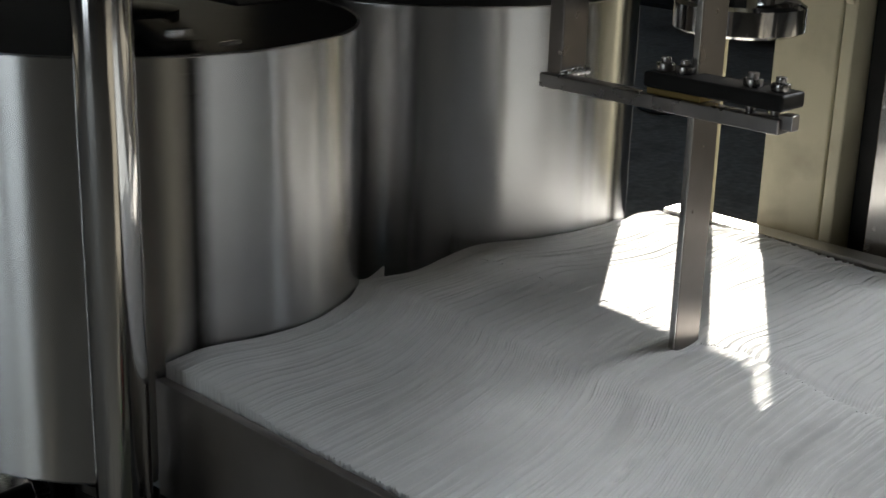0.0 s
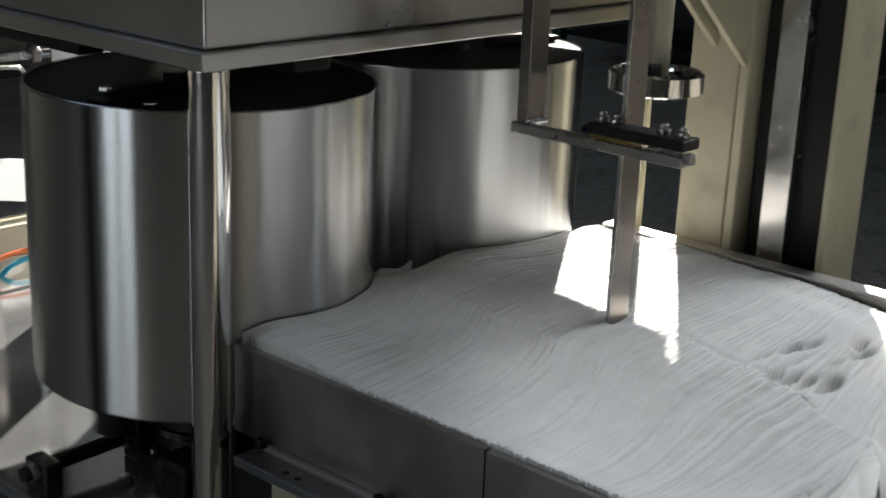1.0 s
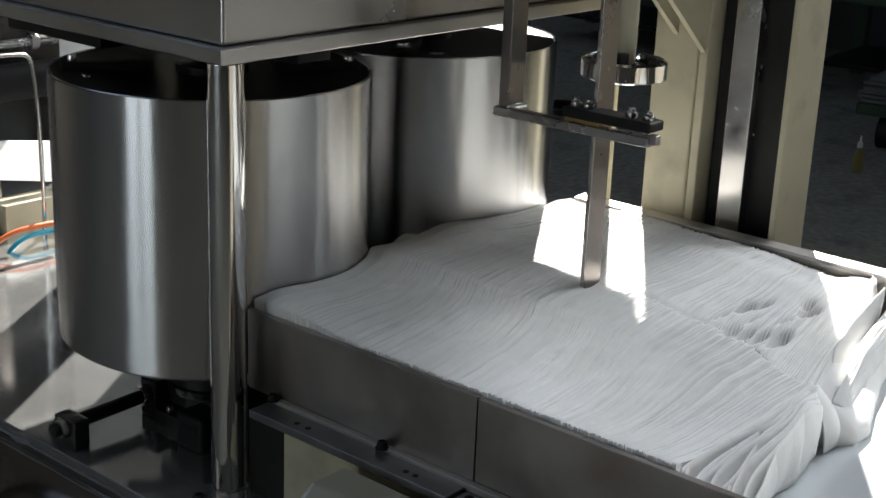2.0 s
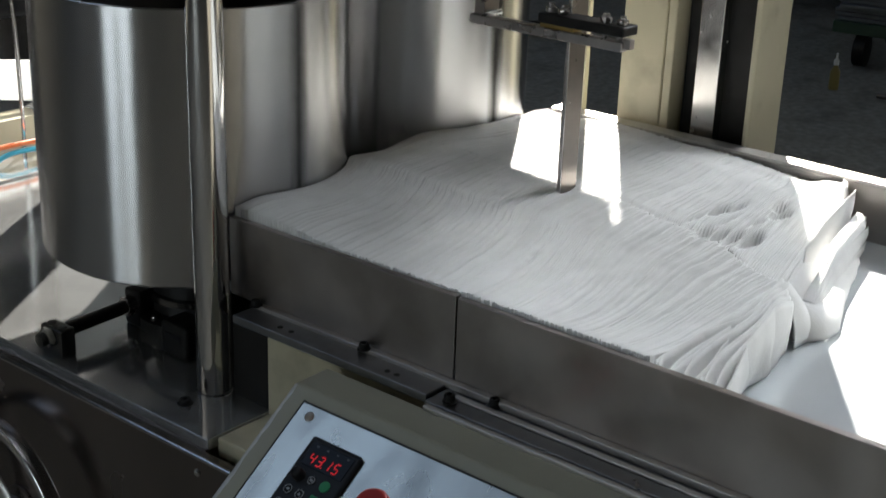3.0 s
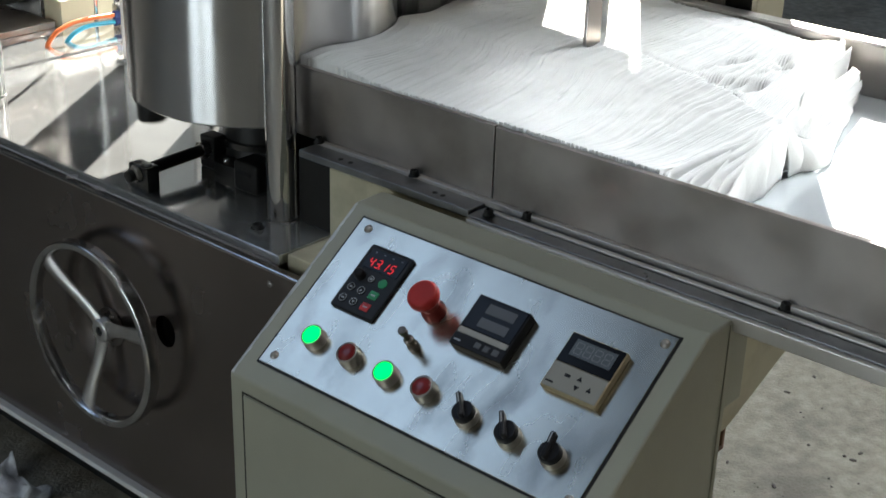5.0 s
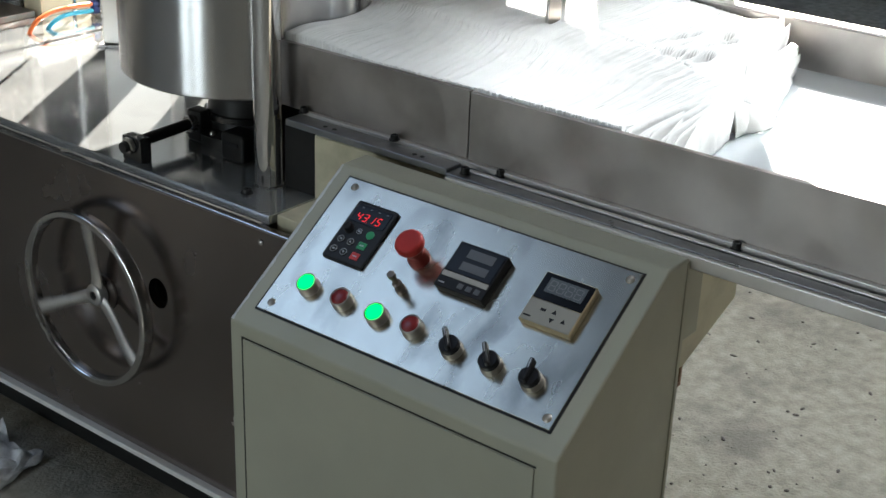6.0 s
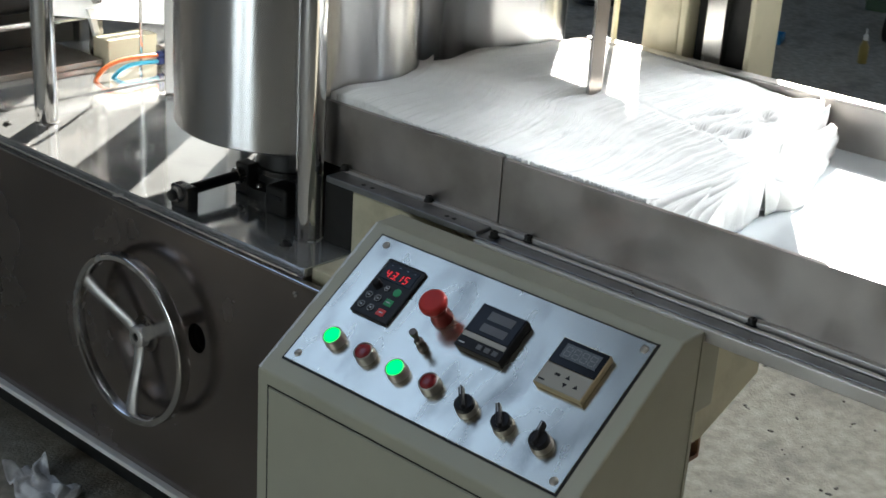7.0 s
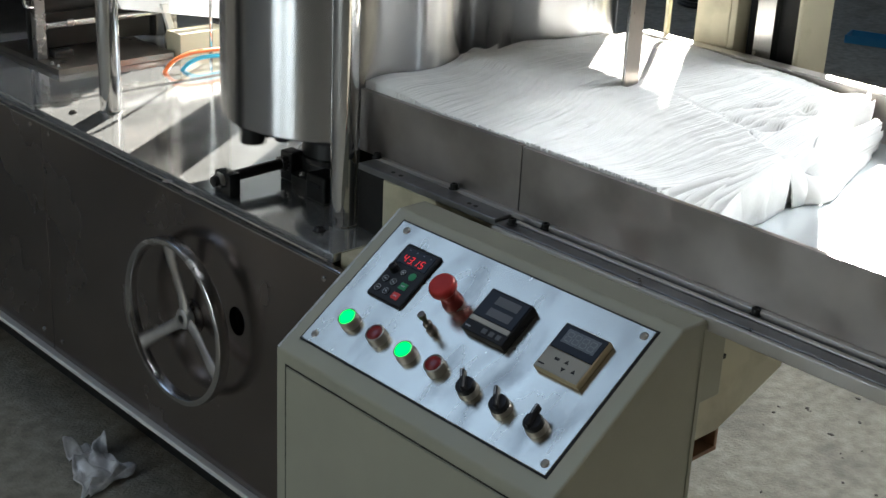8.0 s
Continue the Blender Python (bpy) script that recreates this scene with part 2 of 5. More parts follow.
def mesh(name, bm, material, smooth=50):
    me = bpy.data.meshes.new(name)
    bm.to_mesh(me)
    bm.free()
    me.materials.append(material)
    if smooth:
        me.polygons.foreach_set("use_smooth", [True] * len(me.polygons))
        me.set_sharp_from_angle(angle=radians(smooth))
    return me


def part(name, bm, material, parent, label="", m=None, smooth=50):
    """One mesh object under a thing or a part."""
    ob = new(name, mesh(name, bm, material, smooth))
    if smooth:
        soften(ob)
    ob.parent = parent
    if m is not None:
        ob.matrix_basis = m
    if label:
        tagged(ob, label)
    return ob


def thing(name, label, category, at=(0, 0, 0), group="", m=None):
    ob = new(name)
    ob.empty_display_size = 0.05
    ob.matrix_basis = m if m is not None else Matrix.Translation(at)
    return tagged(ob, label, category, group)


def solid(name, bm, material, label, category="", kind="", smooth=50):
    """A thing, or a piece of the setting, that is one mesh."""
    ob = new(name, mesh(name, bm, material, smooth))
    return tagged(soften(ob) if smooth else ob, label, category, "", kind)


def boxpart(name, lo, hi, material, parent, bev=0.002, label=""):
    b = bmesh.new()
    rbox(b, lo, hi, bev)
    return part(name, b, material, parent, label)


def rodpart(name, p, q, r, material, parent, label="", n=24):
    b = bmesh.new()
    rod(b, p, q, r, n)
    return part(name, b, material, parent, label)


# ---- the hall ----
def hall():
    h = HALL
    b = bmesh.new()
    rbox(b, (h["x0"], h["y0"], -0.2), (h["x1"], h["y1"], 0))
    solid("floor", b, M_FLOOR, "worn grey concrete workshop floor with dust and stains", "floor", "structure")
    x, w = h["x1"], h["x1"] + 0.3
    # Unseen wall; its high openings are sized to limit where the sun falls.
    b = bmesh.new()
    for lo, hi in (((x, h["y0"], -0.2), (w, -3.6, 6.0)), ((x, 0.0, -0.2), (w, h["y1"], 6.0)), ((x, -3.6, -0.2), (w, 0.0, 0.6)), ((x, -3.6, 3.2), (w, 0.0, 6.0)), ((x, 9.0, 6.0), (w, h["y1"], h["z"])), ((x, h["y0"], 6.0), (w, -3.2, h["z"])),
                   ((x, -3.2, 8.5), (w, 9.0, h["z"])), ((x, 2.4, 6.0), (w, 9.0, 6.55)), ((x, 2.4, 7.6), (w, 9.0, 8.5))):
        rbox(b, lo, hi)
    solid("wall_east", b, M_WALL, "near-black workshop wall, out of view, with added openings for sun and lamps", "wall", "structure")
    b = bmesh.new()
    for lo, hi in (((-6.3, 11, -0.2), (w, 11.3, 1.6)), ((-6.3, 11, 1.6), (2.0, 11.3, h["z"])), ((8.8, 11, 1.6), (w, 11.3, h["z"])), ((2.0, 11, 5.6), (8.8, 11.3, h["z"])), ((2.0, 11, 1.6), (2.15, 11.3, 5.6)), ((3.65, 11, 1.6), (4.65, 11.3, 5.6)), ((6.15, 11, 1.6), (7.15, 11.3, 5.6)), ((8.65, 11, 1.6), (8.8, 11.3, 5.6))):
        rbox(b, lo, hi)
    solid("wall_north", b, M_WALL, "near-black workshop wall, out of view, with three added tall openings", "wall", "structure")
    b = bmesh.new()
    for lo, hi in (((-6.3, -7, -0.2), (-6, 0.3, h["z"])), ((-6.3, 2.7, -0.2), (-6, 11, h["z"])), ((-6.3, 0.3, 2.1), (-6, 2.7, h["z"])), ((-6.3, 0.3, -0.2), (-6, 2.7, 0.3)), ((-6.3, 1.4, 0.3), (-6, 1.6, 2.1))):
        rbox(b, lo, hi)
    solid("wall_west", b, M_WALL, "near-black workshop wall, out of view, with an added low opening in two halves", "wall", "structure")
    b = bmesh.new()
    for lo, hi in (((-6.3, -7.3, -0.2), (7.05, -7, h["z"])), ((7.75, -7.3, -0.2), (w, -7, h["z"])), ((7.05, -7.3, 3.4), (7.75, -7, h["z"])), ((7.05, -7.3, -0.2), (7.75, -7, 0.4))):
        rbox(b, lo, hi)
    solid("wall_south", b, M_WALL, "near-black workshop wall, out of view, with an added narrow opening", "wall", "structure")
    b = bmesh.new()
    z, q = h["z"], h["z"] + 0.2
    for lo, hi in (((-6.3, -7.3, z), (-4.9, 11.3, q)), ((-0.5, -7.3, z), (0.8, 11.3, q)), ((2.6, -7.3, z), (w, 11.3, q)), ((0.8, -7.3, z), (2.6, -0.8, q)), ((0.8, 1.6, z), (2.6, 11.3, q)),
                   ((-4.9, -7.3, z), (-0.5, 5.2, q)), ((-4.9, 10.0, z), (-0.5, 11.3, q))):
        rbox(b, lo, hi)
    solid("ceiling", b, M_ROOF, "near-black workshop roof, out of view, with two added openings over the lamps", "ceiling", "structure")


hall()

# ---- the folding machine ----
DECK = 0.716


def bolt(at, axis=(0, 0, 1), r=0.006, h=0.006, name="bolt", parent=None, material=None):
    """A socket-headed bolt as a part."""
    b = bmesh.new()
    d = Vector(axis).normalized()
    m = Matrix.Translation(at) @ d.to_track_quat("Z", "Y").to_matrix().to_4x4()
    lathe(b, [(0, 0), (r * 1.35, 0), (r * 1.35, 0.0012), (r, 0.0014), (r, h * 0.85), (r * 0.85, h), (r * 0.5, h), (r * 0.45, h * 0.5), (0, h * 0.5)], 14, m)
    return part(name, b, material or M_BLACK, parent)


def machine_base():
    t = thing("machine_cabinet", "long machine cabinet clad in dark reflective stainless sheet on the floor", "machine cabinet")
    # the front sheet has a round hole beside the handwheel
    b = bmesh.new()
    ring = [bmesh_vert(b, 0.668, 1.328 + 0.0250 * math.cos(k * math.pi / 16), 0.500 + 0.0285 * math.sin(k * math.pi / 16)) for k in range(32)]
    inner = [bmesh_vert(b, 0.682, v.co.y, v.co.z) for v in ring]
    outer = []
    for k in range(32):
        a = k * math.pi / 16
        c, s = math.cos(a), math.sin(a)
        f = 1 / max(abs(c), abs(s))
        outer.append(bmesh_vert(b, 0.668, 1.321 + 0.06 * c * f, 0.497 + 0.06 * s * f))
    for k in range(32):
        j = (k + 1) % 32
        b.faces.new((ring[k], ring[j], outer[j], outer[k]))
        b.faces.new((ring[j], ring[k], inner[k], inner[j]))
    bmesh.ops.recalc_face_normals(b, faces=b.faces[:])
    for lo, hi in (((0.668, 0.945, 0.153), (0.682, 1.261, 0.699)), ((0.668, 1.381, 0.153), (0.682, 2.06, 0.699)),
                   ((0.668, 1.261, 0.153), (0.682, 1.381, 0.437)), ((0.668, 1.261, 0.557), (0.682, 1.381, 0.699))):
        rbox(b, lo, hi)
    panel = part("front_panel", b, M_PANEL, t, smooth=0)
    for y, z in ((2.023, 0.682), (2.023, 0.19), (1.07, 0.675)):
        bolt((0.668, y, z), (-1, 0, 0), 0.004, 0.003, "screw", panel, M_CHROME)
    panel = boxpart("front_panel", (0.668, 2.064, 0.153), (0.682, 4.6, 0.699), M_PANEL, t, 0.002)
    for y, z in ((2.109, 0.682), (2.109, 0.19)):
        bolt((0.668, y, z), (-1, 0, 0), 0.004, 0.003, "screw", panel, M_CHROME)
    boxpart("hole_back", (0.71, 1.24, 0.40), (0.72, 1.40, 0.60), M_BLACK, t, 0.0)
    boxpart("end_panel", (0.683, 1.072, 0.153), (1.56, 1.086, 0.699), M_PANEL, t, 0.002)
    b = bmesh.new()
    prism(b, [(0.684, 0.7), (1.6, 0.7), (1.6, DECK), (0.684, DECK)], 1, 1.067, 2.1185, 0.0014)
    deck = part("deck", b, M_DECK, t, "polished stainless deck plate")
    bolt((0.730, 1.164, DECK), (0, 0, 1), 0.008, 0.008, "bolt", deck)
    bolt((0.731, 2.03, DECK), (0, 0, 1), 0.007, 0.006, "bolt", deck)
    boxpart("deck", (0.680, 2.1215, 0.70), (1.8, 4.6, DECK + 0.003), M_DECK, t, 0.003, "polished stainless deck plate")
    boxpart("joint_strip", (0.686, 2.1188, 0.708), (1.6, 2.1212, DECK + 0.0028), M_CHROME, t, 0.0004, "thin bright joint strip")
    b = bmesh.new()
    rod(b, (0.6655, 0.946, 0.6995), (0.6655, 4.6, 0.6995), 0.0035, 10)
    part("edge_bead", b, M_POST, t, "bright rounded edge under the deck")
    boxpart("sill", (0.654, 0.946, 0.1405), (0.70, 4.6, 0.152), M_EDGE, t, 0.002, "bright folded bottom edge of the cladding")
    boxpart("plinth", (0.76, 1.09, 0.0), (1.5, 4.5, 0.145), M_BLACK, t, 0.002)
    return t


def bmesh_vert(b, x, y, z):
    return b.verts.new((x, y, z))


machine_base()


def guide_post(x, y):
    t = thing("guide_post", "polished chromed steel post between deck and top housing", "post", (x, y, DECK), "posts of the machine")
    b = bmesh.new()
    rod(b, (0, 0, 0.0015), (0, 0, 1.289 - DECK), 0.0238, 48)
    part("shaft", b, M_POST, t)
    b = bmesh.new()
    rod(b, (0, 0, 0), (0, 0, 0.0015), 0.0242, 40, 0.0003)
    part("foot_ring", b, M_STEEL, t)
    return t


for px, py in ((0.785, 1.167), (0.806, 2.000), (1.55, 1.962)):
    guide_post(px, py)


def top_housing():
    t = thing("top_housing", "stainless sheet housing with a folded flange over the two drums", "machine housing")
    b = bmesh.new()
    prism(b, [(0.755, 1.138), (1.60, 1.138), (1.60, 1.18), (0.80, 1.18), (0.80, 1.94), (1.60, 1.94), (1.60, 1.99), (0.755, 1.99)], 2, 1.2895, 1.3095, 0.0025)
    part("flange", b, M_SHEET, t, "folded bright steel flange")
    boxpart("rear_flange", (1.56, 1.181, 1.290), (1.60, 1.939, 1.3085), M_SHEET, t, 0.002)
    boxpart("body", (0.768, 1.151, 1.3100), (1.585, 1.975, 1.9), M_HOUSING, t, 0.005)
    boxpart("under_plate", (0.805, 1.185, 1.295), (1.555, 1.935, 1.306), M_BLACK, t, 0.002)
    boxpart("cam_bar", (0.93, 1.19, 1.262), (0.99, 1.60, 1.2945), M_BLACK, t, 0.004)
    boxpart("cam_bar", (0.80, 1.44, 1.262), (0.84, 1.66, 1.2945), M_BLACK, t, 0.004)
    return t


M_HOUSING = mat("housing_sheet", (0.62, 0.595, 0.57), 0.34, 1.0, vary=0.16, vscale=3, rvary=0.08, bump=0.0014, bscale=6)
top_housing()


def shadow_column():
    # Hidden blocker added to split the sunlight on the deck with a shadow band.
    t = thing("shadow_column", "added square steel column hidden behind the drums to cast a shadow band on the deck", "column", m=pose(1.20, 1.972, DECK, 0, 0, 33))
    boxpart("shaft", (-0.05, -0.074, 0.006), (0.05, 0.074, 0.573), M_SHEET, t, 0.004)
    boxpart("foot", (-0.06, -0.085, 0.0), (0.06, 0.085, 0.006), M_STEEL, t, 0.001)


M_OILY = mat("oily_steel", (0.10, 0.098, 0.095), 0.26, 0.9, vary=0.2, vscale=40)
shadow_column()

DRUM_R, DRUM_Z0, DRUM_Z1 = 0.2238, 0.850, 1.232
DRUMS = ((0.940, 1.374), (1.400, 1.391))


def drum(x, y):
    t = thing("folding_drum", "turned stainless steel drum that turns on an upright shaft", "drum", (x, y, DRUM_Z0), "folding drums")
    h, r = DRUM_Z1 - DRUM_Z0, DRUM_R
    b = bmesh.new()
    lathe(b, [(r - 0.02, 0.0), (r - 0.005, 0), (r, 0.005), (r, h - 0.002), (r - 0.002, h), (r - 0.004, h), (r - 0.005, h - 0.004)], 180)
    part("shell", b, M_DRUM, t)
    b = bmesh.new()
    lathe(b, [(0.0, h - 0.012), (r - 0.0052, h - 0.012), (r - 0.0052, h - 0.0015), (r - 0.06, h - 0.003), (0.05, h - 0.004), (0.05, h + 0.006), (0.028, h + 0.008), (0, h + 0.008)], 72)
    part("top_plate", b, M_BLACK, t, "oily black top plate")
    b = bmesh.new()
    lathe(b, [(0, 0.001), (0.09, 0.001), (0.09, 0.008), (r - 0.019, 0.008)][::-1] + [(0.0, 0.0)], 48)
    part("bottom_plate", b, M_BLACK, t)
    for k in range(2):
        a = k * 180.0
        m = pose(0, 0, 0, 0, 0, a)
        b = bmesh.new()
        rbox(b, (r - 0.006, -0.0085, 0.002), (r + 0.0006, 0.0085, h - 0.002), 0.0004, 1)
        part("slot_insert", b, M_BLACK, t, "dark slot along the drum", m)
        b = bmesh.new()
        rbox(b, (r - 0.010, -0.009, h - 0.034), (r + 0.0012, 0.009, h - 0.014), 0.002)
        part("gripper_pad", b, M_BLACK, t, "", m)
        b = bmesh.new()
        rbox(b, (0.06, -0.020, -0.024), (0.205, 0.020, -0.001), 0.005)
        rod(b, (0.198, 0.004, -0.030), (0.198, 0.004, -0.001), 0.024, 20)
        rod(b, (0.150, 0.030, -0.028), (0.150, 0.030, -0.001), 0.016, 16)
        part("cam_arm", b, M_BLACK, t, "black cam arm under the drum", m)
        b = bmesh.new()
        rbox(b, (0.085, -0.014, h - 0.004), (r - 0.018, 0.014, h + 0.009), 0.003)
        part("top_lever", b, M_BLACK, t, "", m)
        bolt((0.19, 0.0, h + 0.009), (0, 0, 1), 0.006, 0.007, "bolt", t, M_CHROME).matrix_basis = m
        bolt((0.17, 0.05, h - 0.006), (0, 0, 1), 0.006, 0.006, "bolt", t, M_CHROME).matrix_basis = m
    return t


drums = [drum(*c) for c in DRUMS]


def drum_bearing(x, y):
    t = thing("drum_bearing", "black steel bearing housing on the deck under a drum", "bearing", (x, y, DECK), "bearings under the drums")
    b = bmesh.new()
    lathe(b, [(0, 0), (0.10, 0), (0.10, 0.018), (0.075, 0.024), (0.07, 0.08), (0.085, 0.085), (0.085, 0.104), (0.04, 0.106), (0.04, 0.1335), (0, 0.1335)], 40)
    part("housing", b, M_BLACK, t)
    b = bmesh.new()
    lathe(b, [(0.0705, 0.040), (0.079, 0.041), (0.080, 0.052), (0.0705, 0.053)], 40, None, True)
    part("collar", b, M_OILY, t, "oily steel collar")
    for a in range(0, 360, 60):
        bolt((0.088 * math.cos(radians(a)), 0.088 * math.sin(radians(a)), 0.018), (0, 0, 1), 0.006, 0.007, "bolt", t, M_STEEL)
    return t


for c in DRUMS:
    drum_bearing(*c)


def cam_box():
    t = thing("switch_box", "black box with a slot beside the drum bearing", "machine part", (0.83, 1.285, DECK))
    b = bmesh.new()
    rbox(b, (-0.018, -0.028, 0), (0.03, 0.028, 0.052), 0.006)
    part("body", b, M_BLACK, t)
    b = bmesh.new()
    rbox(b, (-0.0195, -0.016, 0.030), (-0.0175, 0.016, 0.037), 0.0006)
    part("slot", b, M_CTL, t)


cam_box()


def tension_rod():
    t = thing("adjuster", "black steel adjusting rod between two blocks on the deck", "adjuster", (0, 0, DECK))
    blk = boxpart("block", (0.696, 1.388, 0.0), (0.722, 1.436, 0.045), M_OILY, t, 0.003, "oily black steel block")
    # Thin black discs stand in for the dark inside of two counterbored holes.
    for y in (1.399, 1.425):
        b = bmesh.new()
        rod(b, (0.708, y, 0.045), (0.708, y, 0.0456), 0.0065, 16, 0.0002)
        part("bolt", b, M_BLACK, blk)
    boxpart("block", (0.842, 1.396, 0.0), (0.872, 1.432, 0.058), M_BLACK, t, 0.004)
    rodpart("rod", (0.704, 1.413, 0.032), (0.85, 1.413, 0.036), 0.0105, M_BLACK, t)
    b = bmesh.new()
    rod(b, (0.826, 1.413, 0.036), (0.842, 1.413, 0.036), 0.0155, 6, 0.001)
    part("nut", b, M_STEEL, t, "bright hexagon nut")
    b = bmesh.new()
    rod(b, (0.677, 1.413, 0.030), (0.696, 1.413, 0.031), 0.010, 24)
    part("end_stud", b, M_BLACK, t)
    b = bmesh.new()
    rod(b, (0.6870, 1.413, 0.0305), (0.696, 1.413, 0.031), 0.0155, 6, 0.001)
    part("nut", b, M_STEEL, t, "bright hexagon nut")


tension_rod()

# ---- trough and stand ----
X0, X1 = 0.823, 1.605


def trough():
    t = thing("trough", "long open trough of worn stainless sheet that holds the tissue", "trough")
    for y0, y1, z in ((0.7832, 1.172, 0.956), (-1.2, 0.7808, 0.954)):
        b = bmesh.new()
        prism(b, [(X0, 0.846), (X0 + 0.004, 0.846), (X0 + 0.004, z - 0.003), (X0 + 0.010, z - 0.003), (X0 + 0.010, z), (X0, z)], 1, y0, y1, 0.0008, 1)
        part("front_wall", b, M_TROUGH, t)
    boxpart("back_wall", (X1, -1.2, 0.846), (X1 + 0.005, 1.205, 0.9475), M_TROUGH, t, 0.0008)
    boxpart("back_lip", (X1 - 0.001, -1.2, 0.948), (X1 + 0.03, 1.205, 0.953), M_SHEET, t, 0.001, "bright folded lip")
    boxpart("floor_plate", (X0 + 0.005, -1.2, 0.846), (X1 - 0.001, 1.2, 0.861), M_FLOORPLATE, t, 0.001, "polished stainless floor of the trough")
    f1 = boxpart("flange", (0.777, 0.786, 0.8335), (X0 - 0.001, 1.119, 0.845), M_STRIP, t, 0.0015, "dark steel mounting strip with bolts")
    f2 = boxpart("flange", (0.772, -1.2, 0.829), (X0 - 0.001, 0.784, 0.8405), M_STRIP, t, 0.0015, "dark steel mounting strip with bolts")
    boxpart("lip", (0.7955, -1.2, 0.841), (0.8035, 0.76, 0.8445), M_SHEET, t, 0.001)
    boxpart("lip", (0.812, -1.2, 0.841), (0.8225, 1.119, 0.850), M_SHEET, t, 0.001)
    boxpart("lip", (0.763, -1.2, 0.818), (0.7715, 0.78, 0.8385), M_SHEET, t, 0.002)
    for y in (1.111, 0.917):
        bolt((0.812, y, 0.849), (0, 0, 1), 0.0065, 0.009, "bolt", f1)
    for x, y in ((0.785, 0.757), (0.812, 0.712), (0.812, 0.325), (0.812, -0.1)):
        bolt((x, y, 0.843), (0, 0, 1), 0.0065, 0.010, "bolt", f2)
    for y in (1.045, 1.025, 0.86, 0.845):
        b = bmesh.new()
        rod(b, (0.792, y, 0.8449), (0.792, y, 0.8456), 0.004, 12, 0.0001)
        part("tapped_hole", b, M_BLACK, f1)
    return t


M_FLOORPLATE = mat("trough_floor_sheet", (0.74, 0.79, 0.82), 0.18, 0.40, vary=0.06, vscale=4, rvary=0.05, bump=0.0005, bscale=3)
trough()


def trough_stand():
    t = thing("trough_stand", "cream painted steel stand under the trough", "machine stand")
    boxpart("body", (0.787, 0.62, 0.02), (1.10, 1.0655, 0.8285), M_CREAM, t, 0.004)
    boxpart("ledge", (0.695, 0.942, 0.690), (0.7865, 1.061, 0.718), M_CREAM, t, 0.003)
    b = bmesh.new()
    prism(b, [(0.80, 0.832), (1.085, 0.832), (1.085, 0.635), (0.93, 0.575), (0.80, 0.575)], 1, 0.44, 0.46, 0.002)
    part("end_plate", b, M_CREAM, t)
    boxpart("cross_beam", (0.83, 0.461, 0.60), (1.05, 0.619, 0.80), M_CREAM, t, 0.003)
    b = bmesh.new()
    for lo, hi in (((0.87, 0.45, 0.53), (0.95, 0.56, 0.537)), ((0.87, 0.45, 0.537), (0.877, 0.56, 0.574)), ((0.943, 0.45, 0.537), (0.95, 0.56, 0.574))):
        rbox(b, lo, hi, 0.001)
    part("channel", b, M_RUST, t, "rusty steel channel")
    boxpart("foot", (0.80, 0.63, 0.0), (1.09, 1.05, 0.0195), M_RUST, t, 0.002)
    return t


trough_stand()


def guard_plate():
    t = thing("guard_plate", "black steel guard plate on the deck below the trough end", "guard plate", (0, 0, DECK))
    boxpart("plate", (0.835, 1.186, 0.0), (1.56, 1.192, 0.128), M_BLACK, t, 0.001)
    boxpart("plate", (0.797, 1.068, 0.0), (0.803, 1.141, 0.114), M_BLACK, t, 0.001)
    for x in (0.9, 1.5):
        boxpart("foot", (x, 1.150, 0.0), (x + 0.03, 1.1855, 0.005), M_BLACK, t, 0.001)


guard_plate()


# ---- tissue in the trough ----
def smooth(a):
    a = min(max(a, 0.0), 1.0)
    return a * a * (3 - 2 * a)


def drum_line(x):
    """Where the tissue meets the drums: y for each x across the trough."""
    y = 1.209
    for cx, cy in DRUMS:
        d = DRUM_R ** 2 - (x - cx) ** 2
        if d > 0:
            y = min(y, cy - math.sqrt(d) - 0.003)
    return y


def soft_line(x):
    return sum(drum_line(x + d * 0.006) for d in (-2, -1, 0, 1, 2)) / 5 if x < 1.56 else drum_line(1.56)


SPLIT = 1.232


def split_x(y):
    """The seam between the two stacks, which runs forwards at the open end."""
    return SPLIT - 0.070 * smooth((0.70 - y) / 0.17) + 0.004 * math.sin(y * 40)


def end_line(x, front):
    """Where the close-packed sheets end along the trough."""
    return 0.527 if front else 0.556 + (x - 1.17) * 0.235


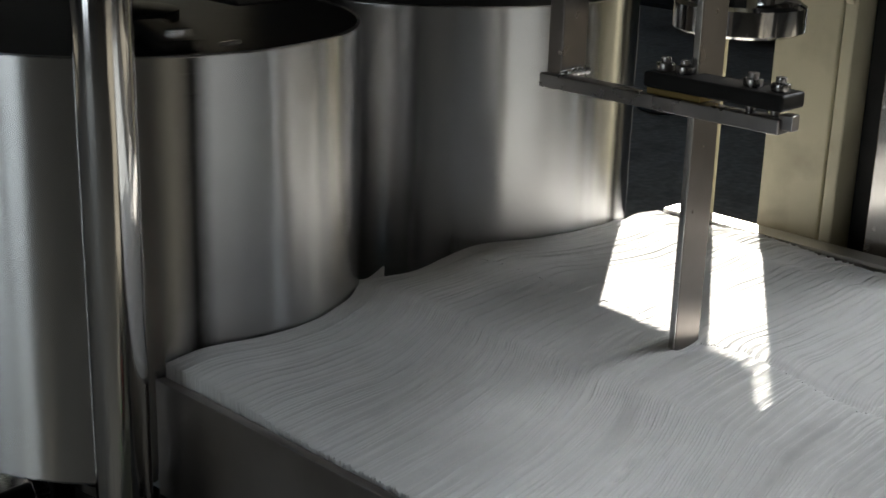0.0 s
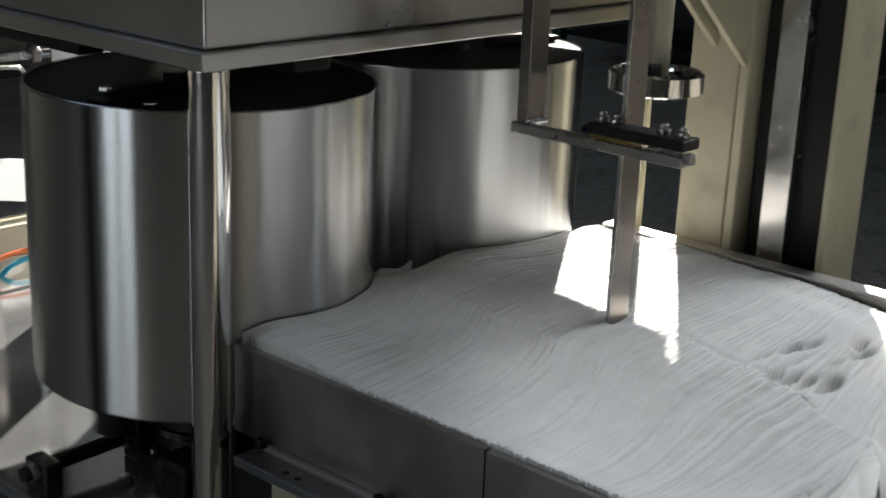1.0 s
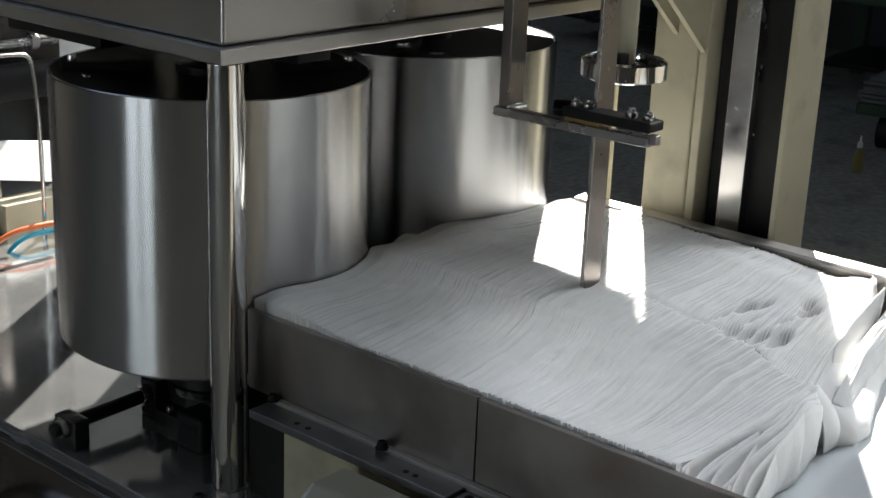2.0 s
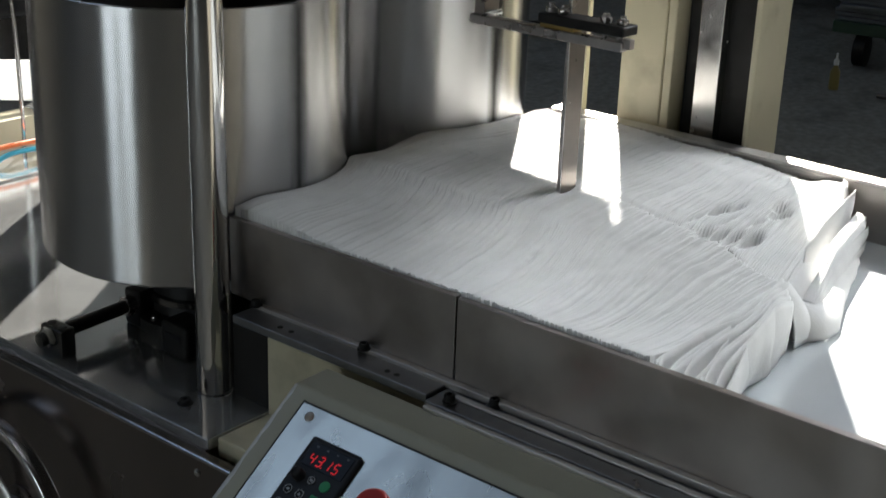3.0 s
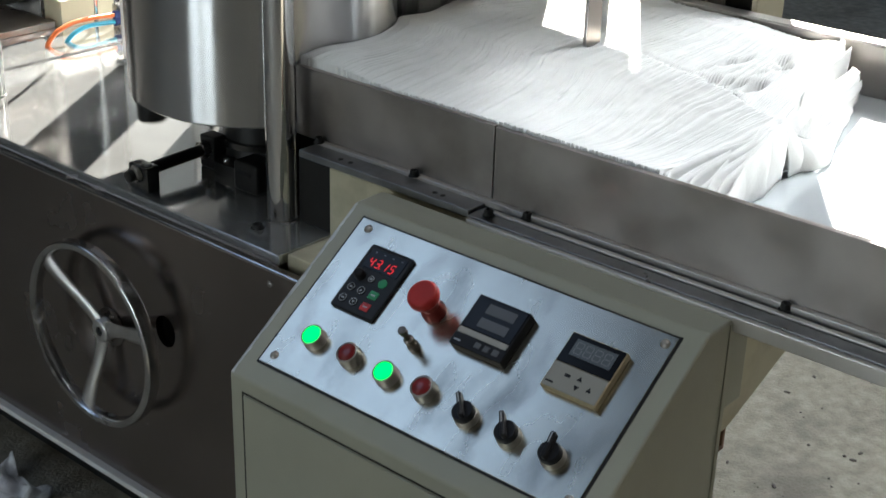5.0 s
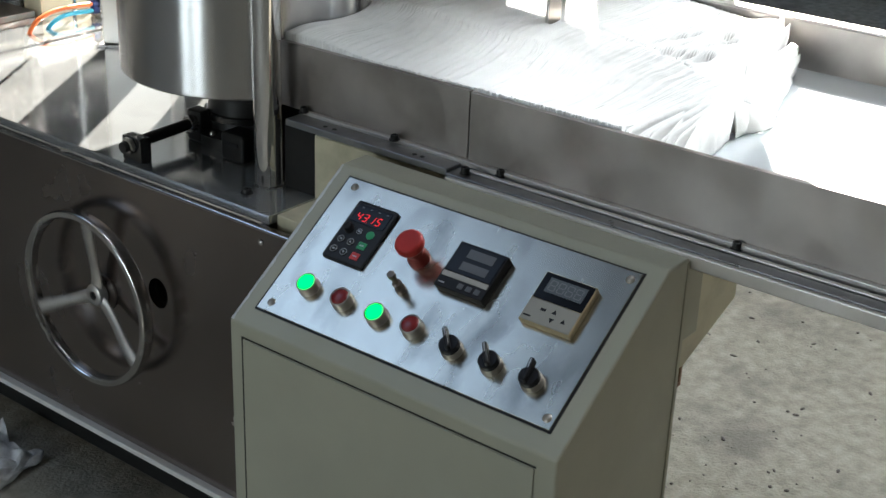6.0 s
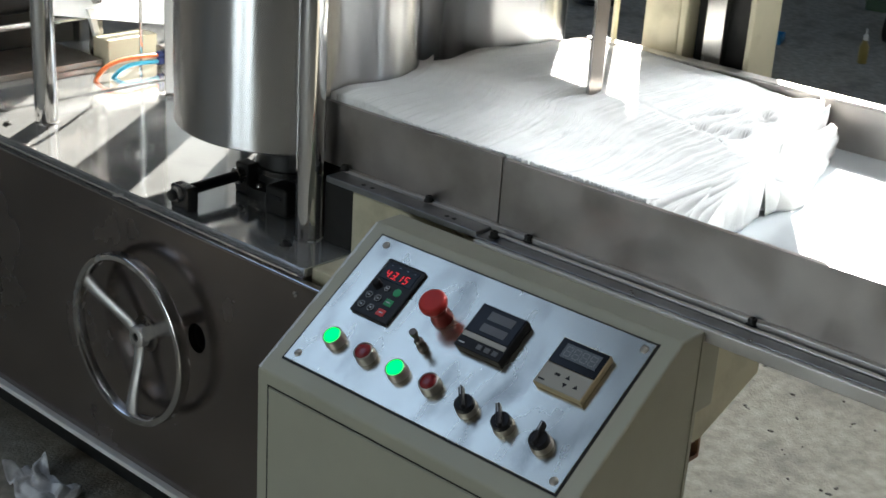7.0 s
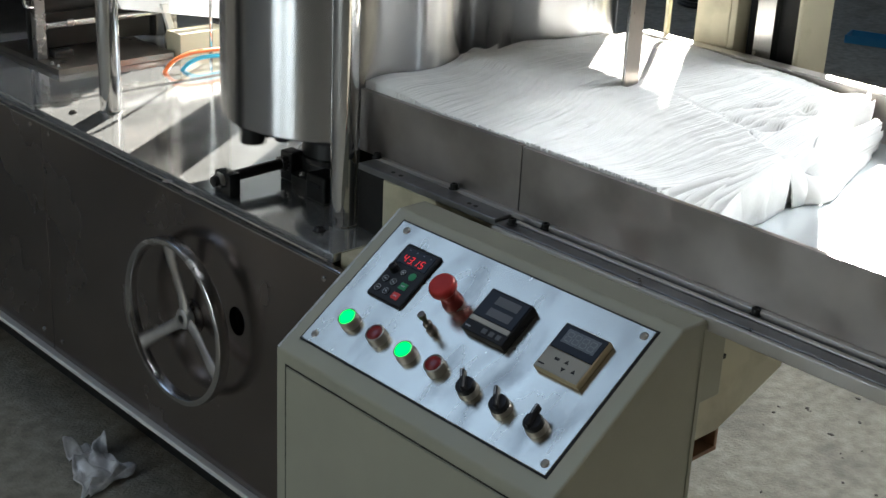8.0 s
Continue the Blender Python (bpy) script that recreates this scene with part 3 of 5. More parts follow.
def bed_height(x, y):
    """The height of the tissue bed over the plan."""
    z = 0.948 + 0.020 * smooth((y - 0.60) / 0.30) + 0.009 * smooth((y - 0.90) / 0.22)
    back = smooth((X1 - x) / 0.05)
    z -= (1 - back) * 0.006
    for cx, cy, rx, ry, d in ((1.326, 0.716, 0.018, 0.0045, 0.045), (1.357, 0.706, 0.018, 0.004, 0.035), (1.408, 0.662, 0.024, 0.005, 0.045), (1.428, 0.674, 0.020, 0.004, 0.020),
                              (1.236, 0.690, 0.018, 0.006, 0.020), (1.242, 0.672, 0.020, 0.005, 0.026), (1.250, 0.655, 0.020, 0.005, 0.026), (1.268, 0.637, 0.024, 0.006, 0.032), (1.290, 0.640, 0.016, 0.004, 0.022),
                              (1.275, 0.724, 0.030, 0.003, 0.008), (1.30, 0.690, 0.03, 0.003, 0.008), (1.34, 0.66, 0.03, 0.003, 0.010),
                              (0.985, 0.792, 0.010, 0.004, 0.004), (0.965, 0.786, 0.012, 0.005, 0.005), (0.955, 0.742, 0.045, 0.020, 0.006),
                              (1.175, 0.930, 0.022, 0.005, 0.008), (1.13, 0.95, 0.02, 0.005, 0.006), (1.09, 0.945, 0.02, 0.005, 0.005), (1.21, 0.892, 0.024, 0.010, 0.006)):
        q = ((x - cx) / rx) ** 2 + ((y - cy) / ry) ** 2
        if q < 8:
            z -= d * math.exp(-q)
    if y < 0.90:
        q = ((x - split_x(y)) / 0.006) ** 2
        z -= 0.0025 * math.exp(-q) * smooth((0.9 - y) / 0.05)
        if x < split_x(y) and y < 0.80:
            z += 0.001 * smooth((x - 1.0) / 0.2) * smooth((0.80 - y) / 0.15)
    if x > split_x(y):                       # the rear stack droops at its open end, but not at the back wall
        z -= 0.024 * smooth((end_line(x, False) + 0.075 - y) / 0.08) * smooth((1.585 - x) / 0.11)
    z += 0.003 * noise.noise((x * 7, y * 5, 1.7)) + 0.0016 * noise.noise((x * 22, y * 22, 4.1))
    z -= 0.012 * math.exp(-((x - 1.16) / 0.06) ** 2) * smooth((y - 1.15) / 0.09)
    z -= 0.014 * smooth((x - 1.45) / 0.10) * smooth((y - 0.66) / 0.06)
    z -= 0.010 * smooth((x - 1.38) / 0.16) * smooth((y - 1.03) / 0.14)
    near = smooth((y - 0.98) / 0.13)         # the stack swells against the drum
    edge = 1 - min(max((x - X0 - 0.013) / (0.10 - 0.06 * near), 0.0), 1.0)
    return z + (0.9592 + 0.009 * near - z) * edge ** 2.2


def row_line(x, w, front):
    """The line of one sheet across the trough: w is 0 at the drums and 1 at the open end."""
    across = math.sin(min(1.0, (x - 0.83) / 0.46) * math.pi / 2)
    bow = (0.062 * across - 0.030 * smooth((x - 1.32) / 0.28) - 0.035) * smooth(w * 2.5) * (1 - smooth((w - 0.62) / 0.38))
    return soft_line(x) * (1 - w) + end_line(x, front) * w + bow


def tissue_bed(name, front, seed):
    """A long row of folded sheets standing close together; every ridge is the fold of one sheet."""
    rnd = random.Random(seed)
    last_y = 0.527 if front else 0.60
    n = int((1.17 - last_y) / 0.0027)
    xs = np.linspace(0, 1, 84)
    prof = ((0.0, 0.0), (0.22, 0.8), (0.5, 1.0), (0.78, 0.72))
    rows = []
    for k in range(n):
        u = k / n
        amp = (0.0013 + 0.0030 * rnd.random() ** 2) * (1.0 if front else 0.7)
        lift = rnd.gauss(0, 0.0006)
        if rnd.random() < 0.12:
            amp += 0.006 * rnd.random() ** 2
        ja, jb, ph = -0.0015 * abs(rnd.gauss(0, 1)), rnd.gauss(0, 0.0014), rnd.random() * 40
        comb = 0.0020 * abs(rnd.gauss(0, 1))
        for f, hgt in prof:
            row = []
            w = (k + f) / n
            seam = split_x(row_line(SPLIT, w, front))
            xa, xb = (X0 + 0.0125, seam) if front else (seam - 0.0015, X1 - 0.006)
            for i, s in enumerate(xs):
                x = xa + (xb - xa) * s
                xx = x + (ja if i == 0 else jb if i == len(xs) - 1 else 0.0)
                y = row_line(x, w, front)
                y += (0.0035 * noise.noise((x * 9, u * 14, seed)) + 0.0012 * noise.noise((x * 30, u * 60, seed + 5))) * min(1.0, (1 - w) * 12)
                zone = math.exp(-((x - 1.11) / 0.13) ** 2 - ((y - 0.74) / 0.17) ** 2)
                local = amp * (0.2 + 1.2 * max(0.0, 0.35 + noise.noise((x * 6, u * 7, seed + 9.0))) + (1.2 + 2.4 * abs(noise.noise((x * 8, ph, 3.0)))) * zone + 1.8 * math.exp(-((x - 1.33) / 0.09) ** 2 - ((y - 0.665) / 0.05) ** 2)) * (0.6 + 0.8 * (0.5 + noise.noise((x * 14, ph, seed))))
                calm = 1 - 0.92 * math.exp(-((x - 1.33) / 0.17) ** 2 - ((y - 0.98) / 0.17) ** 2)
                local *= calm
                if i < 3 and front:
                    local += (0.0, 0.0012, comb)[2 - i]
                z = bed_height(x, y) + lift * calm + (hgt - 1.0) * max(local, 0.0001)
                row.append((xx, y, z))
            rows.append(row)
    verts, faces = [], []
    c = len(xs)
    for row in rows:
        verts += row
    for r in range(len(rows) - 1):
        for i in range(c - 1):
            a = r * c + i
            faces.append((a, a + c, a + c + 1, a + 1))
    base = len(verts)
    for row in rows:
        verts += [(row[0][0] + 0.001, row[0][1], 0.8625), (row[-1][0] - 0.001, row[-1][1], 0.8625)]
    for r in range(len(rows) - 1):
        a, b = base + 2 * r, base + 2 * r + 2
        faces.append((r * c, a, b, (r + 1) * c))
        faces.append((r * c + c - 1, (r + 1) * c + c - 1, b + 1, a + 1))
    k0 = len(verts)
    for x, y, z in rows[-1]:
        verts.append((x, y, 0.8625))
    last = (len(rows) - 1) * c
    for i in range(c - 1):
        faces.append((last + i, k0 + i, k0 + i + 1, last + i + 1))
    me = bpy.data.meshes.new(name)
    me.from_pydata(verts, [], faces)
    me.materials.append(M_TISSUE)
    me.polygons.foreach_set("use_smooth", [True] * len(me.polygons))
    me.set_sharp_from_angle(angle=radians(70))
    return me


def page(curve_top, curve_low, bulge, nx=30, nz=12, seed=0.0, ruffle=0.0045):
    """A loose sheet between an upper and a lower line, bellied outwards."""
    top, low = curve_pts(curve_top, 10), curve_pts(curve_low, 10)
    verts, faces = [], []
    for j in range(nz):
        v = j / (nz - 1)
        for i in range(nx):
            f = i / (nx - 1)
            a, b = top[round(f * (len(top) - 1))], low[round(f * (len(low) - 1))]
            p = a.lerp(b, v)
            p += Vector(bulge) * math.sin(v * math.pi) * (0.35 + 0.65 * math.sin(f * math.pi))
            p += Vector((0, ruffle, 0)) * noise.noise((p.x * 25, seed, p.z * 18)) * (0.3 + v)
            p.z = max(p.z, 0.8622)
            verts.append(p)
    for j in range(nz - 1):
        for i in range(nx - 1):
            a = j * nx + i
            faces.append((a, a + 1, a + nx + 1, a + nx))
    return verts, faces


def page_part(parent, top, low, bulge, seed, ruffle=0.0045):
    v, f = page(top, low, bulge, seed=seed, ruffle=ruffle)
    me = bpy.data.meshes.new("tissue_sheet")
    me.from_pydata(v, [], f)
    me.materials.append(M_TISSUE)
    me.polygons.foreach_set("use_smooth", [True] * len(me.polygons))
    ob = new("tissue_sheet", me)
    ob.parent = parent
    thick = ob.modifiers.new("thickness", "SOLIDIFY")
    thick.thickness = 0.0011
    return ob


def tissue():
    front = thing("tissue_stack", "long stack of white folded tissue along the trough front", "tissue stack", group="stacks of tissue")
    ob = new("tissue_bed", tissue_bed("tissue_bed", True, 3))
    ob.parent = front
    tagged(ob, "close-packed folds of white tissue", kind="stuff")
    rnd = random.Random(8)
    # the sheets lie together at the middle of the trough and fan out and sag towards the front wall
    for k, f in enumerate((0.0, 0.06, 0.20, 0.25, 0.42, 0.47, 0.52, 0.70, 0.76, 0.92, 1.0)):
        j = rnd.gauss(0, 0.004)
        drop = rnd.uniform(0.0, 0.012) + 0.008 * f
        xa = X0 + 0.014 + 0.016 * f
        top = [(xa, 0.524 - 0.066 * f, 0.955 - drop * 0.5 - 0.034 * f), (xa + 0.06, 0.527 - 0.052 * f + j, 0.953 - drop * 0.8 - 0.012 * f),
               (1.02 + 0.01 * f, 0.527 - 0.030 * f - j, 0.953 - drop * 0.6 - 0.004 * f), (1.10, 0.528 - 0.018 * f, 0.953 - 0.010 * f), (1.160 - 0.012 * f, 0.536 - 0.022 * f, 0.950 - 0.022 * f)]
        low = [(xa + 0.012, 0.520 - 0.064 * f, 0.8625), (xa + 0.06, 0.524 - 0.050 * f, 0.8625), (1.00, 0.524 - 0.028 * f, 0.8625), (1.08, 0.524 - 0.022 * f, 0.8625), (1.165 - 0.02 * f, 0.53 - 0.016 * f, 0.8625)]
        page_part(front, top, low, (0, -0.002 - 0.005 * rnd.random(), 0), 0.8 * k)
    rear = thing("tissue_stack", "stack of white folded tissue with loose looped end sheets", "tissue stack", group="stacks of tissue")
    ob = new("tissue_bed", tissue_bed("tissue_bed", False, 4))
    ob.parent = rear
    tagged(ob, "close-packed folds of white tissue", kind="stuff")
    # the last packed sheets, whose faces show
    for k in range(4):
        f = k / 3
        top = [(1.200 + 0.022 * f, 0.561 - 0.006 * f, 0.926 - 0.010 * f), (1.29, 0.583 - 0.008 * f, 0.927 - 0.010 * f), (1.40, 0.608 - 0.007 * f, 0.928 - 0.008 * f),
               (1.50, 0.631 - 0.006 * f, 0.938 - 0.005 * f), (1.590, 0.652 - 0.005 * f, 0.953 - 0.003 * f)]
        low = [(1.20, 0.545 - 0.014 * f, 0.8625), (1.29, 0.570 - 0.018 * f, 0.8625), (1.40, 0.595 - 0.018 * f, 0.8625), (1.49, 0.622 - 0.014 * f, 0.8625), (1.59, 0.648 - 0.010 * f, 0.8625)]
        page_part(rear, top, low, (0, -0.004 - 0.003 * k, 0), 50 + 2.7 * k)
    # a loop that stands open at the end, with a pointed corner
    page_part(rear, [(1.330, 0.586, 0.930), (1.41, 0.600, 0.941), (1.49, 0.612, 0.945), (1.566, 0.622, 0.949)],
              [(1.27, 0.560, 0.885), (1.36, 0.580, 0.890), (1.46, 0.602, 0.895), (1.560, 0.620, 0.905)], (0.0, -0.004, 0.0), 91.0)
    # a sheet that bridges the valley between the two stacks
    page_part(rear, [(1.150, 0.530, 0.946), (1.175, 0.537, 0.940), (1.200, 0.545, 0.930), (1.222, 0.552, 0.912)],
              [(1.160, 0.508, 0.8625), (1.185, 0.508, 0.8625), (1.21, 0.510, 0.8640), (1.232, 0.516, 0.866)], (0.0, -0.012, 0.0), 95.0)
    # the loose bundle before the packed sheets, which falls open like the leaves of a book
    n = 24
    for k in range(n):
        f = k / (n - 1)
        e = rnd.gauss(0, 1.0)
        lean = radians(84) * f ** 0.9
        rise, fall = math.cos(lean), math.sin(lean)
        top = [(1.222 + 0.014 * f, 0.534 - 0.024 * fall, 0.872 + 0.030 * rise), (1.30, 0.552 - 0.022 * fall, 0.872 + 0.040 * rise + 0.0006 * e), (1.39, 0.574 - 0.024 * fall, 0.871 + 0.056 * rise),
               (1.47, 0.592 - 0.024 * fall, 0.868 + 0.055 * rise - 0.0006 * e), (1.556 - 0.026 * f * f + 0.0030 * e, 0.610 - 0.028 * fall, 0.866 + 0.053 * rise)]
        low = [(1.226 + 0.012 * f, 0.532 - 0.016 * f, 0.8628), (1.30, 0.549 - 0.018 * f, 0.8628), (1.38, 0.570 - 0.016 * f, 0.8628), (1.47, 0.590 - 0.016 * f, 0.8628), (1.546 - 0.022 * f + 0.002 * e, 0.605 - 0.017 * f, 0.8628)]
        page_part(rear, top, low, (0, -0.004 * rise, 0.004 * fall), 120 + 0.25 * k, ruffle=0.0022)
    # the outermost sheet, wrapped round the end of the bundle
    page_part(rear, [(1.150, 0.553, 0.930), (1.188, 0.534, 0.917), (1.232, 0.518, 0.898), (1.31, 0.532, 0.893), (1.41, 0.562, 0.889), (1.50, 0.586, 0.886)],
              [(1.172, 0.528, 0.8628), (1.200, 0.505, 0.8628), (1.236, 0.493, 0.8628), (1.31, 0.517, 0.8628), (1.41, 0.546, 0.8628), (1.50, 0.572, 0.8628)], (-0.003, -0.008, 0.0), 171.0, ruffle=0.006)


tissue()


def tucked_sheet():
    """The next fold of tissue that the drums throw into the stack."""
    t = thing("tissue_fold", "fresh white tissue fold thrown in between the drums", "tissue fold", (1.16, 1.216, 0.975))
    pts = [(-0.030, 0.012, -0.012), (-0.012, 0.002, 0.003), (0.016, -0.006, -0.002), (0.045, -0.008, 0.004)]
    low = [(-0.030, 0.014, -0.05), (-0.012, 0.004, -0.05), (0.016, -0.002, -0.05), (0.045, -0.008, -0.05)]
    top, bot = curve_pts(pts, 6), curve_pts(low, 6)
    b = bmesh.new()
    va, vb = [b.verts.new(p) for p in top], [b.verts.new(p) for p in bot]
    for k in range(len(va) - 1):
        b.faces.new((va[k], va[k + 1], vb[k + 1], vb[k]))
    ob = part("sheet", b, M_TISSUE, t)
    ob.modifiers.new("thickness", "SOLIDIFY").thickness = 0.0012
    return t


fold = tucked_sheet()


# ---- blade, bracket and lifting column ----
def folding_blade():
    t = thing("pressing_blade", "flat steel blade held by a welded bracket above the tissue", "blade")
    boxpart("bar", (1.193, 0.8960, 0.945), (1.231, 0.9025, 2.0), M_BLADE, t, 0.0012, "dull ground steel bar")
    boxpart("edge", (1.1912, 0.8963, 0.945), (1.1929, 0.9022, 2.0), M_RIM, t, 0.0004, "bright ground edge")
    boxpart("upright", (1.179, 1.034, 1.186), (1.214, 1.052, 2.0), M_BLADE, t, 0.002)
    b = bmesh.new()
    rbox(b, (1.172, 0.803, 1.186), (1.189, 1.055, 1.199), 0.0015)
    arm = part("cross_arm", b, M_STEEL, t)
    b = bmesh.new()
    rbox(b, (1.177, 0.793, 1.190), (1.188, 0.806, 1.203), 0.001)
    part("end_block", b, M_STEEL, t)
    b = bmesh.new()
    for k in range(16):
        r = 0.0034 + 0.0014 * math.sin(k * 2.3)
        bmesh.ops.create_icosphere(b, subdivisions=2, radius=r, matrix=Matrix.Translation((1.178 + 0.0023 * k, 1.032 - 0.0012 * (k % 3), 1.2005)))
    part("weld_bead", b, M_CHROME, arm, "bright lumpy weld")
    boxpart("brass_pad", (1.174, 0.880, 1.199), (1.204, 0.935, 1.205), M_BRASS, t, 0.001, "yellow brass shim")
    clamp = boxpart("clamp", (1.170, 0.80, 1.205), (1.206, 0.937, 1.219), M_BLACK, t, 0.003, "black clamp plate with nuts")
    for y in (0.925, 0.905, 0.838, 0.812):
        b = bmesh.new()
        rod(b, (1.186, y, 1.219), (1.186, y, 1.226), 0.008, 6, 0.0008)
        rod(b, (1.186, y, 1.226), (1.186, y, 1.231), 0.0045, 12)
        part("nut", b, M_STEEL, clamp)
    for y in (0.838, 0.815):
        rodpart("stud", (1.186, y, 1.199), (1.186, y, 1.205), 0.004, M_STEEL, clamp)
    return t


folding_blade()


def lift_rod():
    t = thing("lift_rod", "cream painted tube with a chromed collar ring beside the blade", "rod", (1.305, 0.932, 0.0))
    rodpart("tube", (0, 0, 1.262), (0, 0, 1.9), 0.015, M_CREAM, t, "cream painted tube")
    b = bmesh.new()
    lathe(b, [(0.055, 1.241), (0.060, 1.244), (0.060, 1.266), (0.055, 1.269), (0.052, 1.266), (0.051, 1.244)], 64, None, True)
    part("collar_ring", b, M_CHROME, t, "chromed ring")
    b = bmesh.new()
    lathe(b, [(0.0, 1.244), (0.0515, 1.244), (0.0515, 1.247), (0.03, 1.252), (0.02, 1.258), (0, 1.258)], 40)
    part("disc", b, M_STEEL, t)
    b = bmesh.new()
    rbox(b, (-0.03, -0.012, 1.257), (0.01, 0.012, 1.278), 0.002)
    part("stop", b, M_BLACK, t)
    return t


lift_rod()


def slim_upright():
    t = thing("upright_bar", "slim cream painted bar that stands behind the trough", "bar", (1.643, 1.164, 0.846))
    boxpart("bar", (-0.005, -0.0045, 0.0), (0.005, 0.0045, 1.1), M_CREAM, t, 0.001)
    boxpart("foot", (-0.012, -0.012, -0.02), (0.012, 0.012, 0.0), M_CREAM, t, 0.001)


slim_upright()


def gantry():
    t = thing("lifting_column", "cream painted steel column with a dark guide and chrome strip behind the trough", "machine column")
    boxpart("mount_beam", (1.45, 0.84, 0.79), (1.83, 1.20, 0.8255), M_CREAM, t, 0.004)
    boxpart("column", (1.65, 1.0145, 0.826), (1.83, 1.099, 2.6), M_CREAM, t, 0.004)
    boxpart("edge_flange", (1.643, 0.9935, 0.826), (1.70, 1.0095, 2.6), M_CREAM, t, 0.003)
    boxpart("guide_plate", (1.685, 0.8545, 0.826), (1.70, 0.9930, 2.6), M_BLACK, t, 0.002, "black oiled guide plate")
    boxpart("strip", (1.660, 0.9165, 0.925), (1.6845, 0.9595, 2.6), M_RIM, t, 0.002, "bright guide strip")
    boxpart("rail", (1.642, 0.842, 0.826), (1.748, 0.854, 2.6), M_CREAM, t, 0.004)
    for y0, y1, low in ((1.050, 1.060, 1.252), (0.9965, 1.0065, 1.229)):
        b = bmesh.new()
        prism(b, [(1.6425, low), (1.6425, 1.9), (1.30, 1.9), (1.30, low + 0.275)], 1, y0, y1, 0.001)
        part("gusset", b, M_CREAM, t, "welded triangular gusset")
    # Added plate out of view; its notched edge shapes the sun patch on the tissue.
    b = bmesh.new()
    prism(b, [(1.132, 1.330), (1.96, 1.330), (1.96, 2.3), (1.094, 2.3), (1.094, 1.372), (1.132, 1.372)], 0, 1.652, 1.68, 0.001)
    part("sun_mask_plate", b, M_CREAM, t)
    boxpart("head_beam", (1.603, 1.13, 1.294), (1.62, 1.96, 1.36), M_CREAM, t, 0.003)
    boxpart("head_arm", (1.15, 0.985, 1.9), (1.65, 1.09, 1.96), M_CREAM, t, 0.004)
    return t


gantry()

# ---- the console ----
SLOPE = radians(35.7)
PANEL = Matrix(((0, math.cos(SLOPE), -math.sin(SLOPE), 0.598), (-1, 0, 0, 0.6465), (0, math.sin(SLOPE), math.cos(SLOPE), 0.749), (0, 0, 0, 1)))


def flat(name, u0, v0, u1, v1, h0, h1, material, parent, bev=0.0006, label=""):
    """A block on the sloping panel: across, up the slope, and out of it."""
    b = bmesh.new()
    rbox(b, (u0, v0, h0), (u1, v1, h1), bev)
    return part(name, b, material, parent, label)


M_BARE = mat("bare_metal", (0.60, 0.60, 0.58), 0.45, 0.6, vary=0.2, vscale=60)


def console():
    t = thing("control_console", "grey-beige painted steel control console with a sloping panel", "control console")
    b = bmesh.new()
    prism(b, [(0.472, 0.0), (0.768, 0.0), (0.768, 0.833), (0.714, 0.833), (0.472, 0.6588)], 1, 0.366, 0.937, 0.004, 3)
    part("case", b, M_CASE, t)
    d = boxpart("door", (0.4695, 0.398, 0.04), (0.4725, 0.909, 0.6350), M_CASE, t, 0.0015)
    boxpart("door_gap", (0.4713, 0.9105, 0.04), (0.4723, 0.9130, 0.6388), M_BLACK, t, 0.0)
    boxpart("door_gap", (0.4713, 0.396, 0.6364), (0.4723, 0.9130, 0.6388), M_BLACK, t, 0.0)
    boxpart("side_seam", (0.758, 0.3645, 0.02), (0.7665, 0.3665, 0.829), M_CASE, t, 0.0008)
    boxpart("junction_box", (0.7685, 0.372, 0.70), (0.822, 0.44, 0.824), M_CASE, t, 0.003)
    boxpart("bracket", (0.8225, 0.395, 0.735), (0.862, 0.435, 0.742), M_BLACK, t, 0.001, "black bracket")
    # paint rubbed off along the edge of the slope, in an uneven strip
    w = bmesh.new()
    up = Vector((-math.sin(SLOPE), 0, math.cos(SLOPE)))
    strip = []
    for k in range(121):
        f = k / 120
        at = Vector((0.4735 + 0.2385 * f, 0, 0.6600 + 0.1717 * f))
        wide = max(0.0002, 0.0022 + 0.0020 * noise.noise((f * 14, 2.0, 0.5)) + 0.0010 * noise.noise((f * 45, 7.0, 0.5)))
        strip.append([w.verts.new(at + up * h + Vector((0, y, 0))) for y, h in ((0.9333 - wide, 0.0002), (0.9335, 0.0005), (0.9360, -0.0006), (0.9373, -0.0016))])
    for p, q in zip(strip, strip[1:]):
        for n in range(3):
            w.faces.new((p[n], q[n], q[n + 1], p[n + 1]))
    part("worn_edge", w, M_BARE, t, "bare metal edge where the paint is rubbed off")
    b = bmesh.new()
    rbox(b, (-0.2590, -0.1230, 0.0), (0.2500, 0.1230, 0.0035), 0.0008)
    plate = part("panel_plate", b, M_PLATE, t, "scuffed brushed steel panel plate", PANEL)
    b = bmesh.new()
    for lo, hi in (((-0.2620, -0.1258, 0.0002), (-0.2593, 0.1258, 0.0022)), ((0.2503, -0.1258, 0.0002), (0.2530, 0.1258, 0.0022)),
                   ((-0.2593, -0.1258, 0.0002), (0.2503, -0.1233, 0.0022)), ((-0.2593, 0.1233, 0.0002), (0.2503, 0.1252, 0.0022))):
        rbox(b, lo, hi)
    part("panel_seal", b, M_BLACK, t, "black seal round the plate", PANEL)
    for u, v in ((-0.239, 0.109), (0.238, 0.110), (-0.241, -0.108), (0.239, -0.109)):
        b = bmesh.new()
        lathe(b, [(0, 0), (0.0065, 0), (0.006, 0.0012), (0.0035, 0.0028), (0, 0.003)], 16, pose(u, v, 0.0035))
        rbox(b, (u - 0.0045, v - 0.0006, 0.0058), (u + 0.0045, v + 0.0006, 0.0066))
        part("screw", b, M_BEZEL, plate)
    return t, plate


